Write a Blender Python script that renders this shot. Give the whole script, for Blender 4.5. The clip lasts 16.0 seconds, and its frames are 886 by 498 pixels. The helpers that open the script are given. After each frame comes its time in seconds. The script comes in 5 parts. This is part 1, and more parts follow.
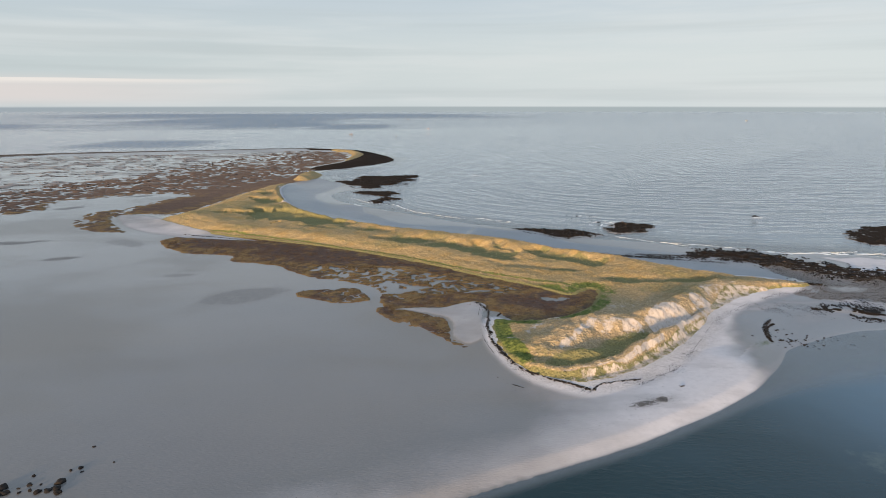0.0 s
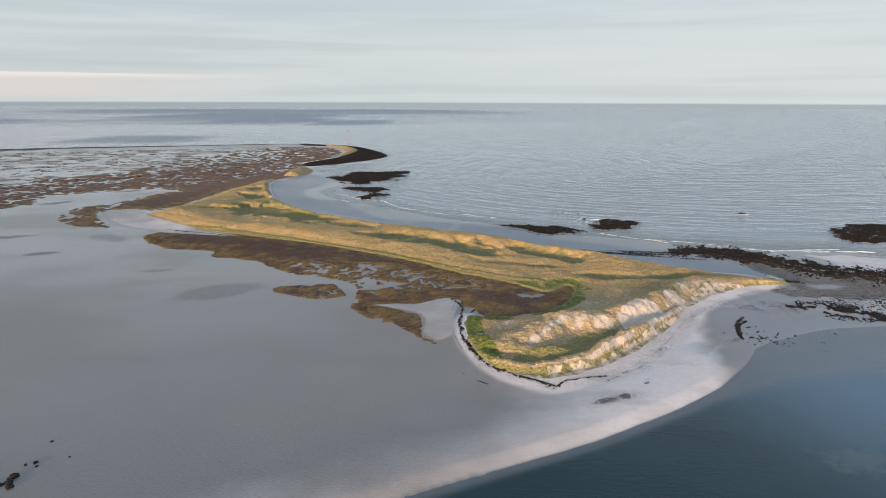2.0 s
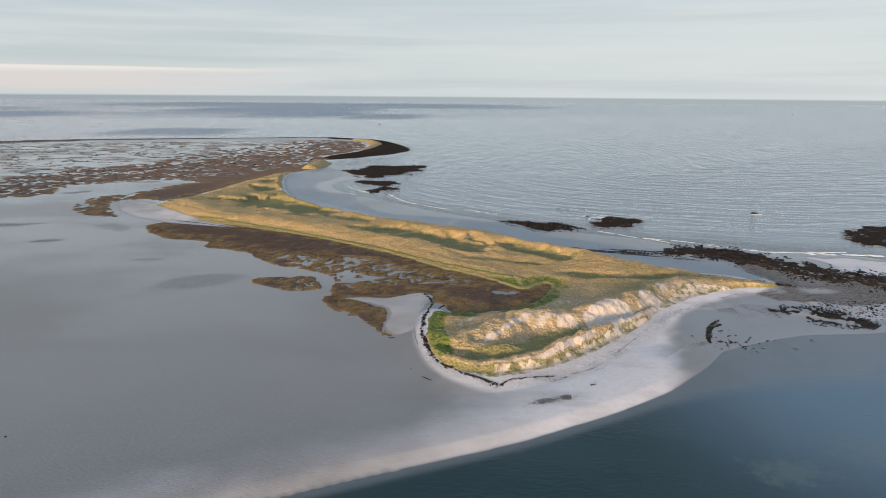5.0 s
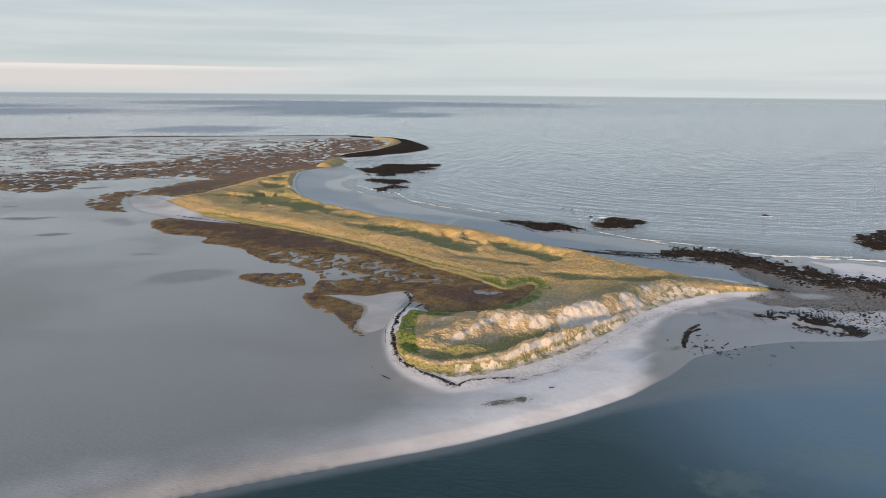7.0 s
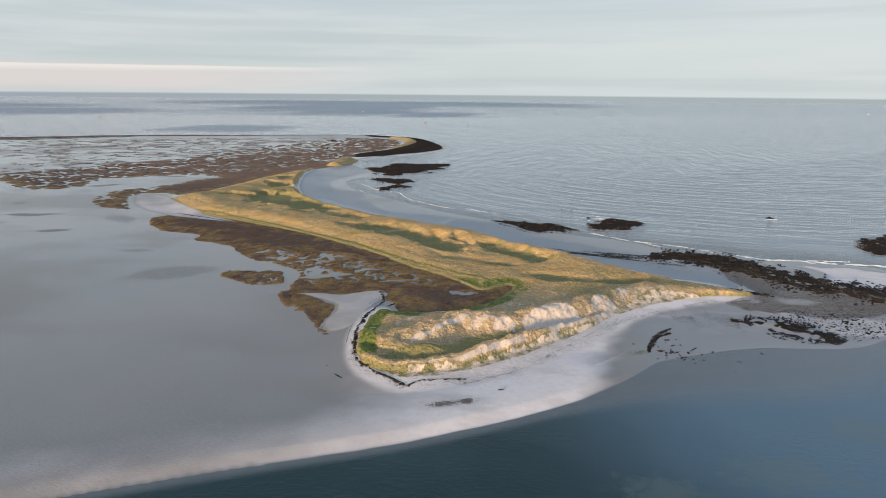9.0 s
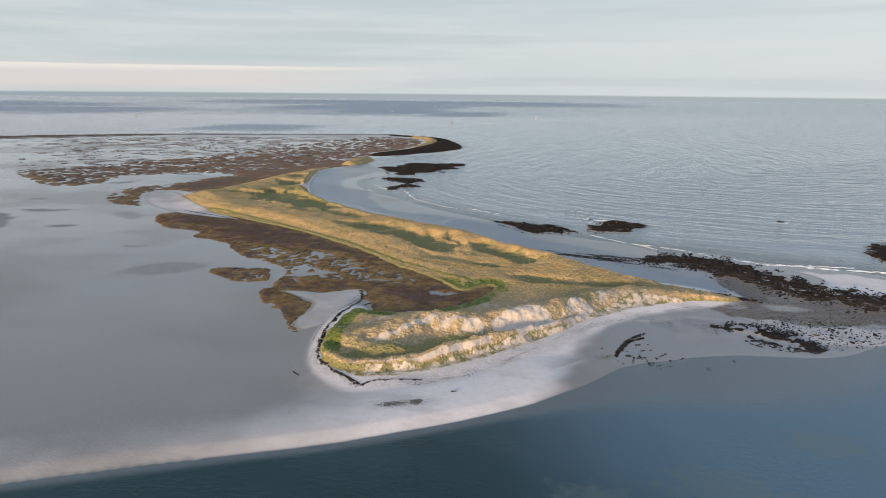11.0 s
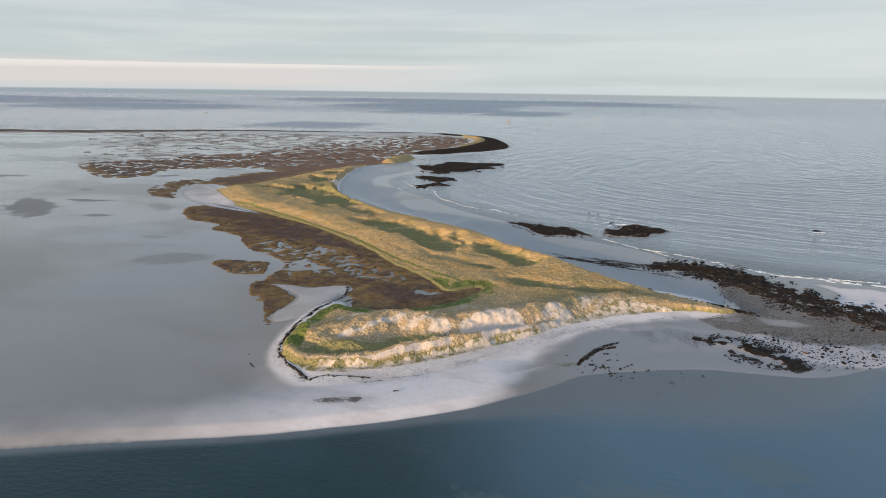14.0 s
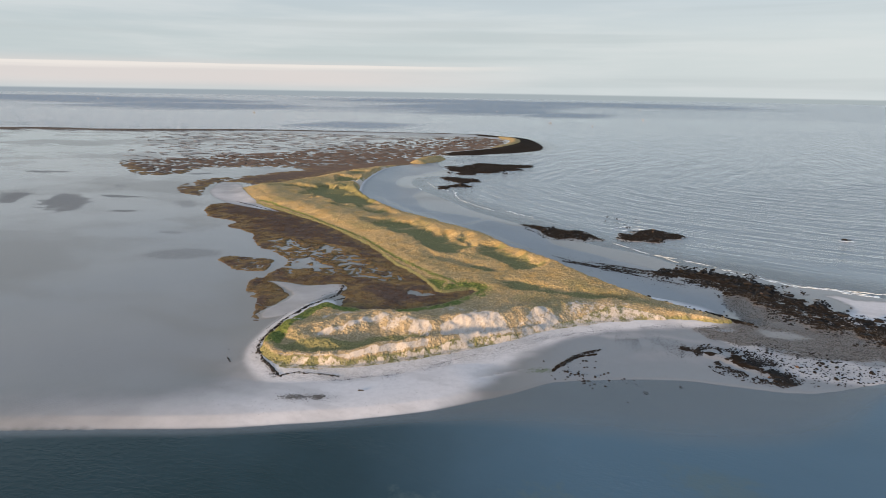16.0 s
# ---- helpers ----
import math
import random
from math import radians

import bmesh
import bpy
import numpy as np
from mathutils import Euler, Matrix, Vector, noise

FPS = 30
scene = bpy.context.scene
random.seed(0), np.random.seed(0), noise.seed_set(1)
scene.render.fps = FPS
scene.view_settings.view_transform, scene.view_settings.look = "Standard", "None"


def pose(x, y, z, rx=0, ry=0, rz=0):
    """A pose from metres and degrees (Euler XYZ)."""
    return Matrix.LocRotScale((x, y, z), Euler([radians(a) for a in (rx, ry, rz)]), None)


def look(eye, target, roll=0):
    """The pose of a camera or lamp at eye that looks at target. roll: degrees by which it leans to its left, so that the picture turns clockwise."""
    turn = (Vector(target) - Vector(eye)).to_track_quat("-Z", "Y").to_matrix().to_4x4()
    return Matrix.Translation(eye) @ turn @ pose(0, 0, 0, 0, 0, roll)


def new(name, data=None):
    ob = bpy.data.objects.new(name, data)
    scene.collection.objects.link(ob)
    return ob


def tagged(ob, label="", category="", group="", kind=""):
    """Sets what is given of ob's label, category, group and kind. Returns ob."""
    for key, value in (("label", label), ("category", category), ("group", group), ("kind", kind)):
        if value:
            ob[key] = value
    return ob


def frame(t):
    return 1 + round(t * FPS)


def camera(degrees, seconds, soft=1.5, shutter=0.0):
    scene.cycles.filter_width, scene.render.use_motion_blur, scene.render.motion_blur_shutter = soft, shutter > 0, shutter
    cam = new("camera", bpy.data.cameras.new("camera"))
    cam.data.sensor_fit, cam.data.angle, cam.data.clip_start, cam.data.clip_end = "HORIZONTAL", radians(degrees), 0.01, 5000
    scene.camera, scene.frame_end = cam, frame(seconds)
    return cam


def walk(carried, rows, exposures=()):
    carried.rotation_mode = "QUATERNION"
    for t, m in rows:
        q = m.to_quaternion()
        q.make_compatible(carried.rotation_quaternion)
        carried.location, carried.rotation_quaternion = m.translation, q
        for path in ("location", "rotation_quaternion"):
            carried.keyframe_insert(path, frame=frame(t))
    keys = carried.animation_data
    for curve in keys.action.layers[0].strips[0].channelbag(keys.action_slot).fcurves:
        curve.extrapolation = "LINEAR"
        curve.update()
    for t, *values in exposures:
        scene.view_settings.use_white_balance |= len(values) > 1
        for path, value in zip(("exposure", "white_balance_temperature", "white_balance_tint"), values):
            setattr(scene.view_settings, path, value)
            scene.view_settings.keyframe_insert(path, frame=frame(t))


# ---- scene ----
cam = camera(71.4, 16.0, 0.5)
PATH = [
    (0, (7.656, 0.972, 63.252), (7.647, 2.918, 62.793), 0.0),
    (0.5, (9.122, 1.047, 63.236), (9.112, 2.993, 62.775), -0.1),
    (1, (10.886, 1.059, 63.226), (10.879, 3.005, 62.762), 0.0),
    (1.5, (13.074, 1.091, 63.232), (13.066, 3.035, 62.764), 0.1),
    (2, (15.619, 1.157, 63.229), (15.61, 3.1, 62.758), 0.2),
    (2.5, (18.522, 1.278, 63.233), (18.505, 3.221, 62.76), 0.3),
    (3, (21.767, 1.443, 63.231), (21.741, 3.385, 62.754), 0.4),
    (3.5, (25.27, 1.648, 63.228), (25.219, 3.589, 62.748), 0.4),
    (4, (29.001, 1.96, 63.228), (28.922, 3.899, 62.745), 0.4),
    (6.5, (48.474, 4.296, 63.272), (48.262, 6.223, 62.779), 0.5),
    (7, (52.482, 4.893, 63.276), (52.248, 6.817, 62.783), 0.5),
    (7.5, (56.576, 5.547, 63.276), (56.32, 7.469, 62.782), 0.5),
    (8, (60.715, 6.232, 63.274), (60.438, 8.15, 62.781), 0.5),
    (8.5, (64.891, 6.984, 63.271), (64.592, 8.899, 62.778), 0.5),
    (9, (69.064, 7.838, 63.274), (68.742, 9.749, 62.78), 0.5),
    (11.5, (89.679, 12.716, 63.422), (89.223, 14.599, 62.925), 0.6),
    (12, (93.8, 13.854, 63.425), (93.312, 15.728, 62.927), 0.7),
    (12.5, (97.804, 15.061, 63.445), (97.283, 16.926, 62.947), 0.7),
    (13, (101.733, 16.402, 63.508), (101.177, 18.257, 63.009), 0.7),
    (13.5, (105.651, 17.817, 63.579), (105.059, 19.66, 63.079), 0.8),
    (14, (109.579, 19.34, 63.65), (108.953, 21.172, 63.149), 0.8),
    (14.5, (113.483, 20.904, 63.735), (112.82, 22.723, 63.233), 0.8),
    (15, (117.343, 22.522, 63.826), (116.647, 24.329, 63.325), 0.9),
    (15.5, (121.234, 24.157, 63.901), (120.502, 25.95, 63.402), 1.0),
    (16, (125.168, 25.767, 63.929), (124.403, 27.545, 63.429), 0.92),
]
walk(cam, [(t, look(eye, target, roll)) for t, eye, target, roll in PATH])

# ---------------------------------------------------------------- world, sun
SUN_FROM = Vector((-0.42, -0.90, 0.0)).normalized()      # where the low sun stands, seen from the place
SUN_UP = radians(5.5)


class Nodes:
    """Short hand for building a node tree."""

    def __init__(self, tree):
        self.tree = tree
        tree.nodes.clear()

    def add(self, kind):
        return self.tree.nodes.new(kind)

    def link(self, a, b):
        self.tree.links.new(a, b)

    def put(self, socket, value):
        if isinstance(value, bpy.types.NodeSocket):
            self.link(value, socket)
        elif isinstance(value, (tuple, list)) and len(value) == 3 and socket.type == "RGBA":
            socket.default_value = (*value, 1.0)
        else:
            socket.default_value = value

    def math(self, op, a, b=0.0, c=0.0, clamp=False):
        node = self.add("ShaderNodeMath")
        node.operation, node.use_clamp = op, clamp
        for i, v in enumerate((a, b, c)):
            self.put(node.inputs[i], v)
        return node.outputs[0]

    def mix(self, fac, a, b, blend="MIX"):
        node = self.add("ShaderNodeMix")
        node.data_type, node.blend_type = "RGBA", blend
        self.put(node.inputs[0], fac)
        self.put(node.inputs[6], a)
        self.put(node.inputs[7], b)
        return node.outputs[2]

    def step(self, value, low, high):
        node = self.add("ShaderNodeMapRange")
        node.interpolation_type = "SMOOTHSTEP"
        self.put(node.inputs[0], value)
        self.put(node.inputs[1], low)
        self.put(node.inputs[2], high)
        return node.outputs[0]

    def noise(self, vec, scale, detail=3.0, rough=0.55):
        node = self.add("ShaderNodeTexNoise")
        self.put(node.inputs["Vector"], vec)
        node.inputs["Scale"].default_value = scale
        node.inputs["Detail"].default_value = detail
        node.inputs["Roughness"].default_value = rough
        return node.outputs[0]

    def stretch(self, vec, scale, turn=0.0):
        node = self.add("ShaderNodeMapping")
        self.put(node.inputs[0], vec)
        node.inputs[2].default_value = (0, 0, radians(turn))
        node.inputs[3].default_value = scale
        return node.outputs[0]

    def attr(self, name):
        node = self.add("ShaderNodeAttribute")
        node.attribute_name = name
        return node.outputs["Fac"]

    def place(self):
        return self.add("ShaderNodeNewGeometry").outputs["Position"]

    def bump(self, height, strength, distance, normal=None):
        node = self.add("ShaderNodeBump")
        self.put(node.inputs["Height"], height)
        self.put(node.inputs["Strength"], strength)
        node.inputs["Distance"].default_value = distance
        if normal is not None:
            self.link(normal, node.inputs["Normal"])
        return node.outputs[0]


def build_world():
    world = bpy.data.worlds.new("world")
    scene.world = world
    world.use_nodes = True
    n = Nodes(world.node_tree)
    out = n.add("ShaderNodeOutputWorld")
    back = n.add("ShaderNodeBackground")
    n.link(back.outputs[0], out.inputs[0])
    coord = n.add("ShaderNodeTexCoord").outputs["Generated"]
    sep = n.add("ShaderNodeSeparateXYZ")
    n.link(coord, sep.inputs[0])
    x, y, z = sep.outputs
    sky = n.add("ShaderNodeTexSky")
    sky.sky_type, sky.sun_disc = "NISHITA", False
    sky.sun_elevation = SUN_UP
    sky.sun_rotation = math.atan2(SUN_FROM.x, SUN_FROM.y)
    clear = n.mix(1.0, sky.outputs[0], (0.12, 0.12, 0.12), "MULTIPLY")
    # a thin, even layer of high cloud, a little darker aloft, paler towards the horizon
    side = n.math("MULTIPLY_ADD", x, 0.62, n.math("MULTIPLY", y, 0.1))
    warp = n.noise(n.stretch(coord, (1.6, 1.6, 16.0)), 1.6, 4.0, 0.6)
    low = n.mix(n.step(side, -0.45, 0.55), (0.565, 0.635, 0.655), (0.70, 0.755, 0.765))
    cloud = n.mix(n.step(z, 0.05, 0.22), low, (0.525, 0.615, 0.70))
    cloud = n.mix(n.step(z, 0.20, 0.75), cloud, n.mix(n.step(side, 0.16, 0.50), (0.38, 0.515, 0.74), (1.02, 1.40, 2.05)))
    cloud = n.mix(n.math("MULTIPLY", n.step(warp, 0.38, 0.68), 0.55), cloud, (0.73, 0.765, 0.775))
    band = n.noise(n.stretch(coord, (0.9, 0.9, 34.0)), 1.3, 3.0, 0.5)
    cloud = n.mix(n.math("MULTIPLY", n.step(band, 0.5, 0.72), 0.35), cloud, (0.49, 0.55, 0.57))
    # rosy haze and pale streaks low in the west
    west = n.step(side, -0.02, -0.30)
    rosy = n.math("MULTIPLY", west, n.math("MULTIPLY", n.step(z, -0.01, 0.012), n.step(z, 0.045, 0.02)))
    cloud = n.mix(n.math("MULTIPLY", rosy, 0.85), cloud, (0.77, 0.71, 0.69))
    wisp = n.noise(n.stretch(coord, (1.2, 1.2, 60.0)), 1.0, 4.0, 0.65)
    high = n.math("ADD", z, n.math("MULTIPLY", n.math("SUBTRACT", wisp, 0.5), 0.018))
    high = n.math("ADD", high, n.math("MULTIPLY_ADD", side, -0.02, 0.0117))
    streak = n.math("MULTIPLY", n.step(high, 0.0405, 0.0485), n.step(high, 0.0530, 0.0505))
    streak = n.math("MULTIPLY", streak, n.step(side, -0.03, -0.24))
    cloud = n.mix(n.math("MULTIPLY", streak, 0.85), cloud, (0.90, 0.845, 0.80))
    air = n.mix(0.95, clear, cloud)
    # the far sea, past the end of the sheet of water, under the dip of the horizon
    sea = n.mix(n.step(side, -0.5, 0.2), (0.335, 0.385, 0.43), (0.40, 0.455, 0.475))
    n.link(n.mix(n.step(z, -0.0062, -0.0030), sea, air), back.inputs[0])
    back.inputs[1].default_value = 1.0


build_world()
sun = new("sun", bpy.data.lights.new("sun", "SUN"))
sun.data.energy, sun.data.angle, sun.data.color = 8.6, radians(4.5), (1.0, 0.69, 0.42)
sun.matrix_world = look((0, 0, 0), -(SUN_FROM * math.cos(SUN_UP) + Vector((0, 0, math.sin(SUN_UP)))))

# ---------------------------------------------------------------- plan of the place


def vnoise(x, y, seed):
    """Value noise in 0..1 on a unit lattice."""
    xi, yi = np.floor(x).astype(np.int64), np.floor(y).astype(np.int64)
    fx, fy = x - xi, y - yi
    fx, fy = fx * fx * (3 - 2 * fx), fy * fy * (3 - 2 * fy)

    def h(i, j):
        k = (i * 374761393 + j * 668265263 + seed * 1442695041) & 0xFFFFFFFF
        k = ((k ^ (k >> 13)) * 1274126177) & 0xFFFFFFFF
        return ((k ^ (k >> 16)) & 0xFFFF) / 65535.0
    a, b, c, d = h(xi, yi), h(xi + 1, yi), h(xi, yi + 1), h(xi + 1, yi + 1)
    return (a * (1 - fx) + b * fx) * (1 - fy) + (c * (1 - fx) + d * fx) * fy


def fbm(x, y, size, seed, octaves=4):
    total, weight, amp = 0.0, 0.0, 1.0
    x, y = x / size, y / size
    for i in range(octaves):
        total = total + amp * vnoise(x + 17.3 * i, y - 9.1 * i, seed + i)
        weight += amp
        amp *= 0.5
        x, y = 1.97 * x + 0.31 * y, 1.97 * y - 0.31 * x
    return total / weight


def smooth(v, low, high):
    t = np.clip((v - low) / (high - low), 0, 1)
    return t * t * (3 - 2 * t)


def rounded(points, closed=True, steps=4):
    """A Catmull-Rom curve through the corners of the plan."""
    p = np.array(points, float)
    n = len(p)
    at = (lambda i: p[i % n]) if closed else (lambda i: p[min(max(i, 0), n - 1)])
    out = []
    for i in range(n if closed else n - 1):
        a, b, c, d = at(i - 1), at(i), at(i + 1), at(i + 2)
        for s in range(steps):
            t = s / steps
            out.append(0.5 * (2 * b + (c - a) * t + (2 * a - 5 * b + 4 * c - d) * t * t + (3 * b - a - 3 * c + d) * t ** 3))
    if not closed:
        out.append(p[-1])
    return np.array(out)


def inside(poly, x, y, reach=60.0):
    """Signed distance to a closed outline, positive within, exact only up to reach."""
    shape = np.shape(x)
    x, y = np.ravel(x), np.ravel(y)
    lo, hi = poly.min(0) - reach, poly.max(0) + reach
    pick = np.nonzero((x > lo[0]) & (x < hi[0]) & (y > lo[1]) & (y < hi[1]))[0]
    out = np.full(x.shape, -reach)
    px, py = x[pick], y[pick]
    best = np.full(px.shape, 1e18)
    odd = np.zeros(px.shape, bool)
    for (ax, ay), (bx, by) in zip(poly, np.roll(poly, -1, 0)):
        dx, dy = bx - ax, by - ay
        t = np.clip(((px - ax) * dx + (py - ay) * dy) / (dx * dx + dy * dy + 1e-12), 0, 1)
        best = np.minimum(best, (px - ax - t * dx) ** 2 + (py - ay - t * dy) ** 2)
        if ay != by:
            odd ^= ((ay > py) != (by > py)) & (px < (py - ay) * dx / dy + ax)
    best = np.sqrt(best)
    out[pick] = np.clip(np.where(odd, best, -best), -reach, 1e9)
    return out.reshape(shape)


def along(line, x, y):
    """Distance to an open line whose points carry a height; gives signed distance (positive on its left), height and run."""
    shape = np.shape(x)
    x, y = np.ravel(x), np.ravel(y)
    best, dist, high, run = np.full(x.shape, 1e18), np.zeros(x.shape), np.zeros(x.shape), np.zeros(x.shape)
    total = 0.0
    for a, b in zip(line[:-1], line[1:]):
        dx, dy = b[0] - a[0], b[1] - a[1]
        size = math.hypot(dx, dy)
        t = np.clip(((x - a[0]) * dx + (y - a[1]) * dy) / (size * size), 0, 1)
        gx, gy = x - a[0] - t * dx, y - a[1] - t * dy
        d = gx * gx + gy * gy
        near = d < best
        best = np.where(near, d, best)
        sign = np.where(dx * (y - a[1]) - dy * (x - a[0]) >= 0, 1.0, -1.0)
        dist = np.where(near, np.sqrt(d) * sign, dist)
        high = np.where(near, a[2] + t * (b[2] - a[2]), high)
        run = np.where(near, total + t * size, run)
        total += size
    return dist.reshape(shape), high.reshape(shape), run.reshape(shape)


# the grown dune: south shore, tip, seaward shore, western end, marsh side
DUNE_SOUTH = [(22, 175), (20.9, 165), (21.5, 156), (23.6, 147), (26.2, 140), (30.6, 135), (38, 132.3), (44, 133.2), (51, 137.3), (58, 142), (64, 148), (70, 154),
              (76, 161), (82.5, 170), (88, 178.5), (94, 186), (107, 197), (121, 206), (132, 208), (136, 211)]
DUNE_NORTH = [(131, 213.5), (117, 219), (100, 229), (83, 242), (70, 253), (55, 262), (37, 279), (24, 286), (3, 298), (-18, 309), (-34, 320),
              (-55, 337), (-74, 357), (-85, 375), (-98, 403), (-110, 437), (-118, 467), (-120, 490)]
DUNE_WEST = [(-126, 492), (-130, 465), (-138, 436), (-141, 390), (-146, 360), (-150, 339), (-146, 332), (-118, 308), (-100, 296), (-71, 283),
             (-40, 268), (-10, 249), (10, 233), (20, 224), (34, 214), (44, 205), (50, 200), (57, 207), (60, 203), (54, 188), (45, 179),
             (36, 175), (29, 174)]
DUNE = rounded(DUNE_SOUTH + DUNE_NORTH + DUNE_WEST)
KNOLL = rounded([(-121, 520), (-108, 522), (-104, 545), (-108, 572), (-118, 575), (-124, 548)])
FAR_DUNE = rounded([(-106, 700), (-97, 720), (-93, 760), (-104, 805), (-126, 838), (-150, 850), (-140, 835), (-116, 800), (-108, 755)])
# land above the sea at this tide, the lagoon's flat included
SHORE_SOUTH = [(-300, -90), (-120, 18), (-60, 55), (-20, 74.5), (5, 87.5), (25, 97.5), (44, 106.8), (62, 118), (71, 124.5), (79, 131), (86, 138.5),
               (92, 145.5), (98, 153.5), (109, 160), (124, 167), (136, 169), (152, 173), (169, 187), (190, 203), (215, 218)]
SHORE_NORTH = [(228, 232), (210, 246), (183, 259), (156, 264), (136, 273), (120, 271), (108, 279), (94, 286), (75, 293), (47, 312), (25, 326),
               (2, 343), (-30, 373), (-50, 390), (-70, 420), (-72, 445), (-60, 470), (-80, 500), (-103, 540), (-112, 570), (-98, 611),
               (-79, 639), (-55, 690), (-57, 740), (-85, 812), (-118, 866), (-176, 887)]
SHORE_FAR = [(-227, 884), (-293, 858), (-361, 836), (-427, 816), (-489, 794), (-560, 752), (-666, 675), (-748, 645), (-830, 606), (-1200, 440),
             (-2500, 60), (-2500, -900)]
LAND = rounded(SHORE_SOUTH + SHORE_NORTH + SHORE_FAR, True, 3)
MARSH = rounded([(23, 184), (16, 190), (6, 188), (-6, 186), (-11, 182), (-14, 193), (-17, 209), (-29, 217), (-40, 221), (-50, 228), (-59, 238),
                 (-70, 243), (-80, 246), (-84, 256), (-100, 259), (-112, 265), (-127, 284), (-116, 298), (-98, 298), (-69, 288), (-37, 273),
                 (-8, 254), (13, 238), (23, 229), (37, 219), (47, 211), (52, 207), (58, 213), (65, 206), (62, 196), (55, 184), (46, 176), (37, 173), (29, 173)])
ISLET = rounded([(-43, 200), (-41, 205), (-32, 208), (-23, 208), (-20, 202), (-18, 195), (-25, 192), (-34, 194)])
BANK = rounded([(-14, 187), (-7, 185), (1, 182.5), (6, 178.5), (8.3, 173.5), (9, 164), (12, 158.5), (15, 155.5), (13, 153.5), (9, 157), (4, 165), (-3, 171), (-11, 178)])
MARSH_FAR = rounded([(-106, 545), (-119, 500), (-130, 468), (-138, 440), (-141, 395), (-146, 366), (-156, 354), (-172, 358), (-181, 347), (-168, 322), (-153, 304), (-172, 306),
                     (-192, 324), (-203, 358), (-190, 380), (-179, 420), (-172, 431), (-195, 440), (-222, 426), (-246, 400), (-236, 368), (-258, 352), (-300, 374), (-345, 405),
                     (-420, 470), (-540, 580), (-610, 690), (-430, 800), (-293, 842), (-180, 868), (-125, 840), (-106, 770), (-104, 690),
                     (-112, 630), (-118, 590)])
# crests of the dunes, with their heights
CREST_RIM = [(25, 146, 1.7), (28, 139.8, 2.2), (33, 137.2, 2.4), (38, 136.8, 2.5), (43, 138.2, 2.7), (47, 139.8, 3.0), (51, 142, 3.5), (55, 145.8, 4.0), (58, 149.5, 4.1), (63, 154, 3.9),
             (70, 161, 3.6), (75, 166.5, 3.3), (82, 172.5, 2.9), (87, 180, 2.4)]
CREST_WEST_END = [(25, 155, 2.2), (28, 151.3, 3.0), (33, 147.8, 3.1), (38, 146.4, 3.1), (43, 146, 2.8), (49, 147, 1.8)]
CREST_MAIN = [(33, 153, 3.0), (38, 154.6, 4.0), (43, 159.8, 4.5), (46.5, 165, 5.1), (53, 166.5, 4.8), (58, 167, 4.4), (63, 169.2, 4.4), (68, 173.5, 5.0), (73, 177, 5.0), (78, 180.5, 4.8),
              (84, 187, 4.7), (90, 196, 4.2), (97, 203, 3.8), (104, 207, 3.5), (112, 208.5, 3.2), (122, 208.7, 2.6), (133, 210.4, 1.6)]
CREST_SEA = [(128, 212, 1.8), (113, 217, 2.3), (97, 226, 2.7), (81, 238, 3.1), (68, 248, 3.4), (53, 257, 3.6), (35, 273, 3.8), (22, 280, 3.8),
             (1, 291, 3.6), (-20, 302, 3.4), (-37, 314, 3.6), (-58, 331, 3.9), (-78, 353, 4.2), (-91, 376, 4.1), (-104, 406, 3.7), (-115, 440, 3.3), (-122, 470, 2.5)]
CREST_WEST = [(-142, 341, 1.8), (-116, 318, 3.2), (-88, 304, 3.4), (-60, 292, 3.6), (-30, 280, 3.6), (0, 262, 3.2), (22, 245, 2.8)]
BAR = [(-300, -80, 0), (-60, 61, 0), (5, 95, 0), (44, 114, 0), (62, 126, 0), (72, 134, 0), (79, 143, 0)]
BARRIER = [(-1700, 250, 1.2), (-1200, 425, 1.4), (-830, 592, 1.5), (-748, 632, 1.5), (-666, 661, 1.5), (-560, 735, 1.5), (-489, 776, 1.6), (-427, 798, 1.7),
           (-361, 818, 1.8), (-293, 840, 2.0), (-227, 864, 2.0), (-176, 868, 2.2), (-125, 846, 2.2), (-100, 800, 2.2), (-84, 740, 2.2), (-88, 680, 2.0), (-112, 625, 1.6)]
# blown hollows: middle, half length, half width, heading of the long axis, depth
HOLLOWS = [(-76, 336, 36, 17, -38, 3.6), (-52, 318, 16, 8, -35, 2.4), (8, 266, 36, 9.5, -34, 2.8), (56, 248, 22, 6.5, -37, 2.4), (82, 214.5, 24, 5.0, -4, 1.8), (-116, 348, 9, 4.5, -20, 1.8),
           (-104, 392, 17, 9, -60, 2.6), (-118, 425, 15, 7, -60, 2.2), (-104, 358, 10, 4.5, -25, 1.8), (-30, 300, 16, 5, -30, 2.2), (-60, 305, 9, 3.5, -30, 1.5),
           (-15, 272, 6, 3, -30, 1.4), (45, 232, 18, 4, -12, 0.9), (34, 264, 9, 4, -40, 1.8)]
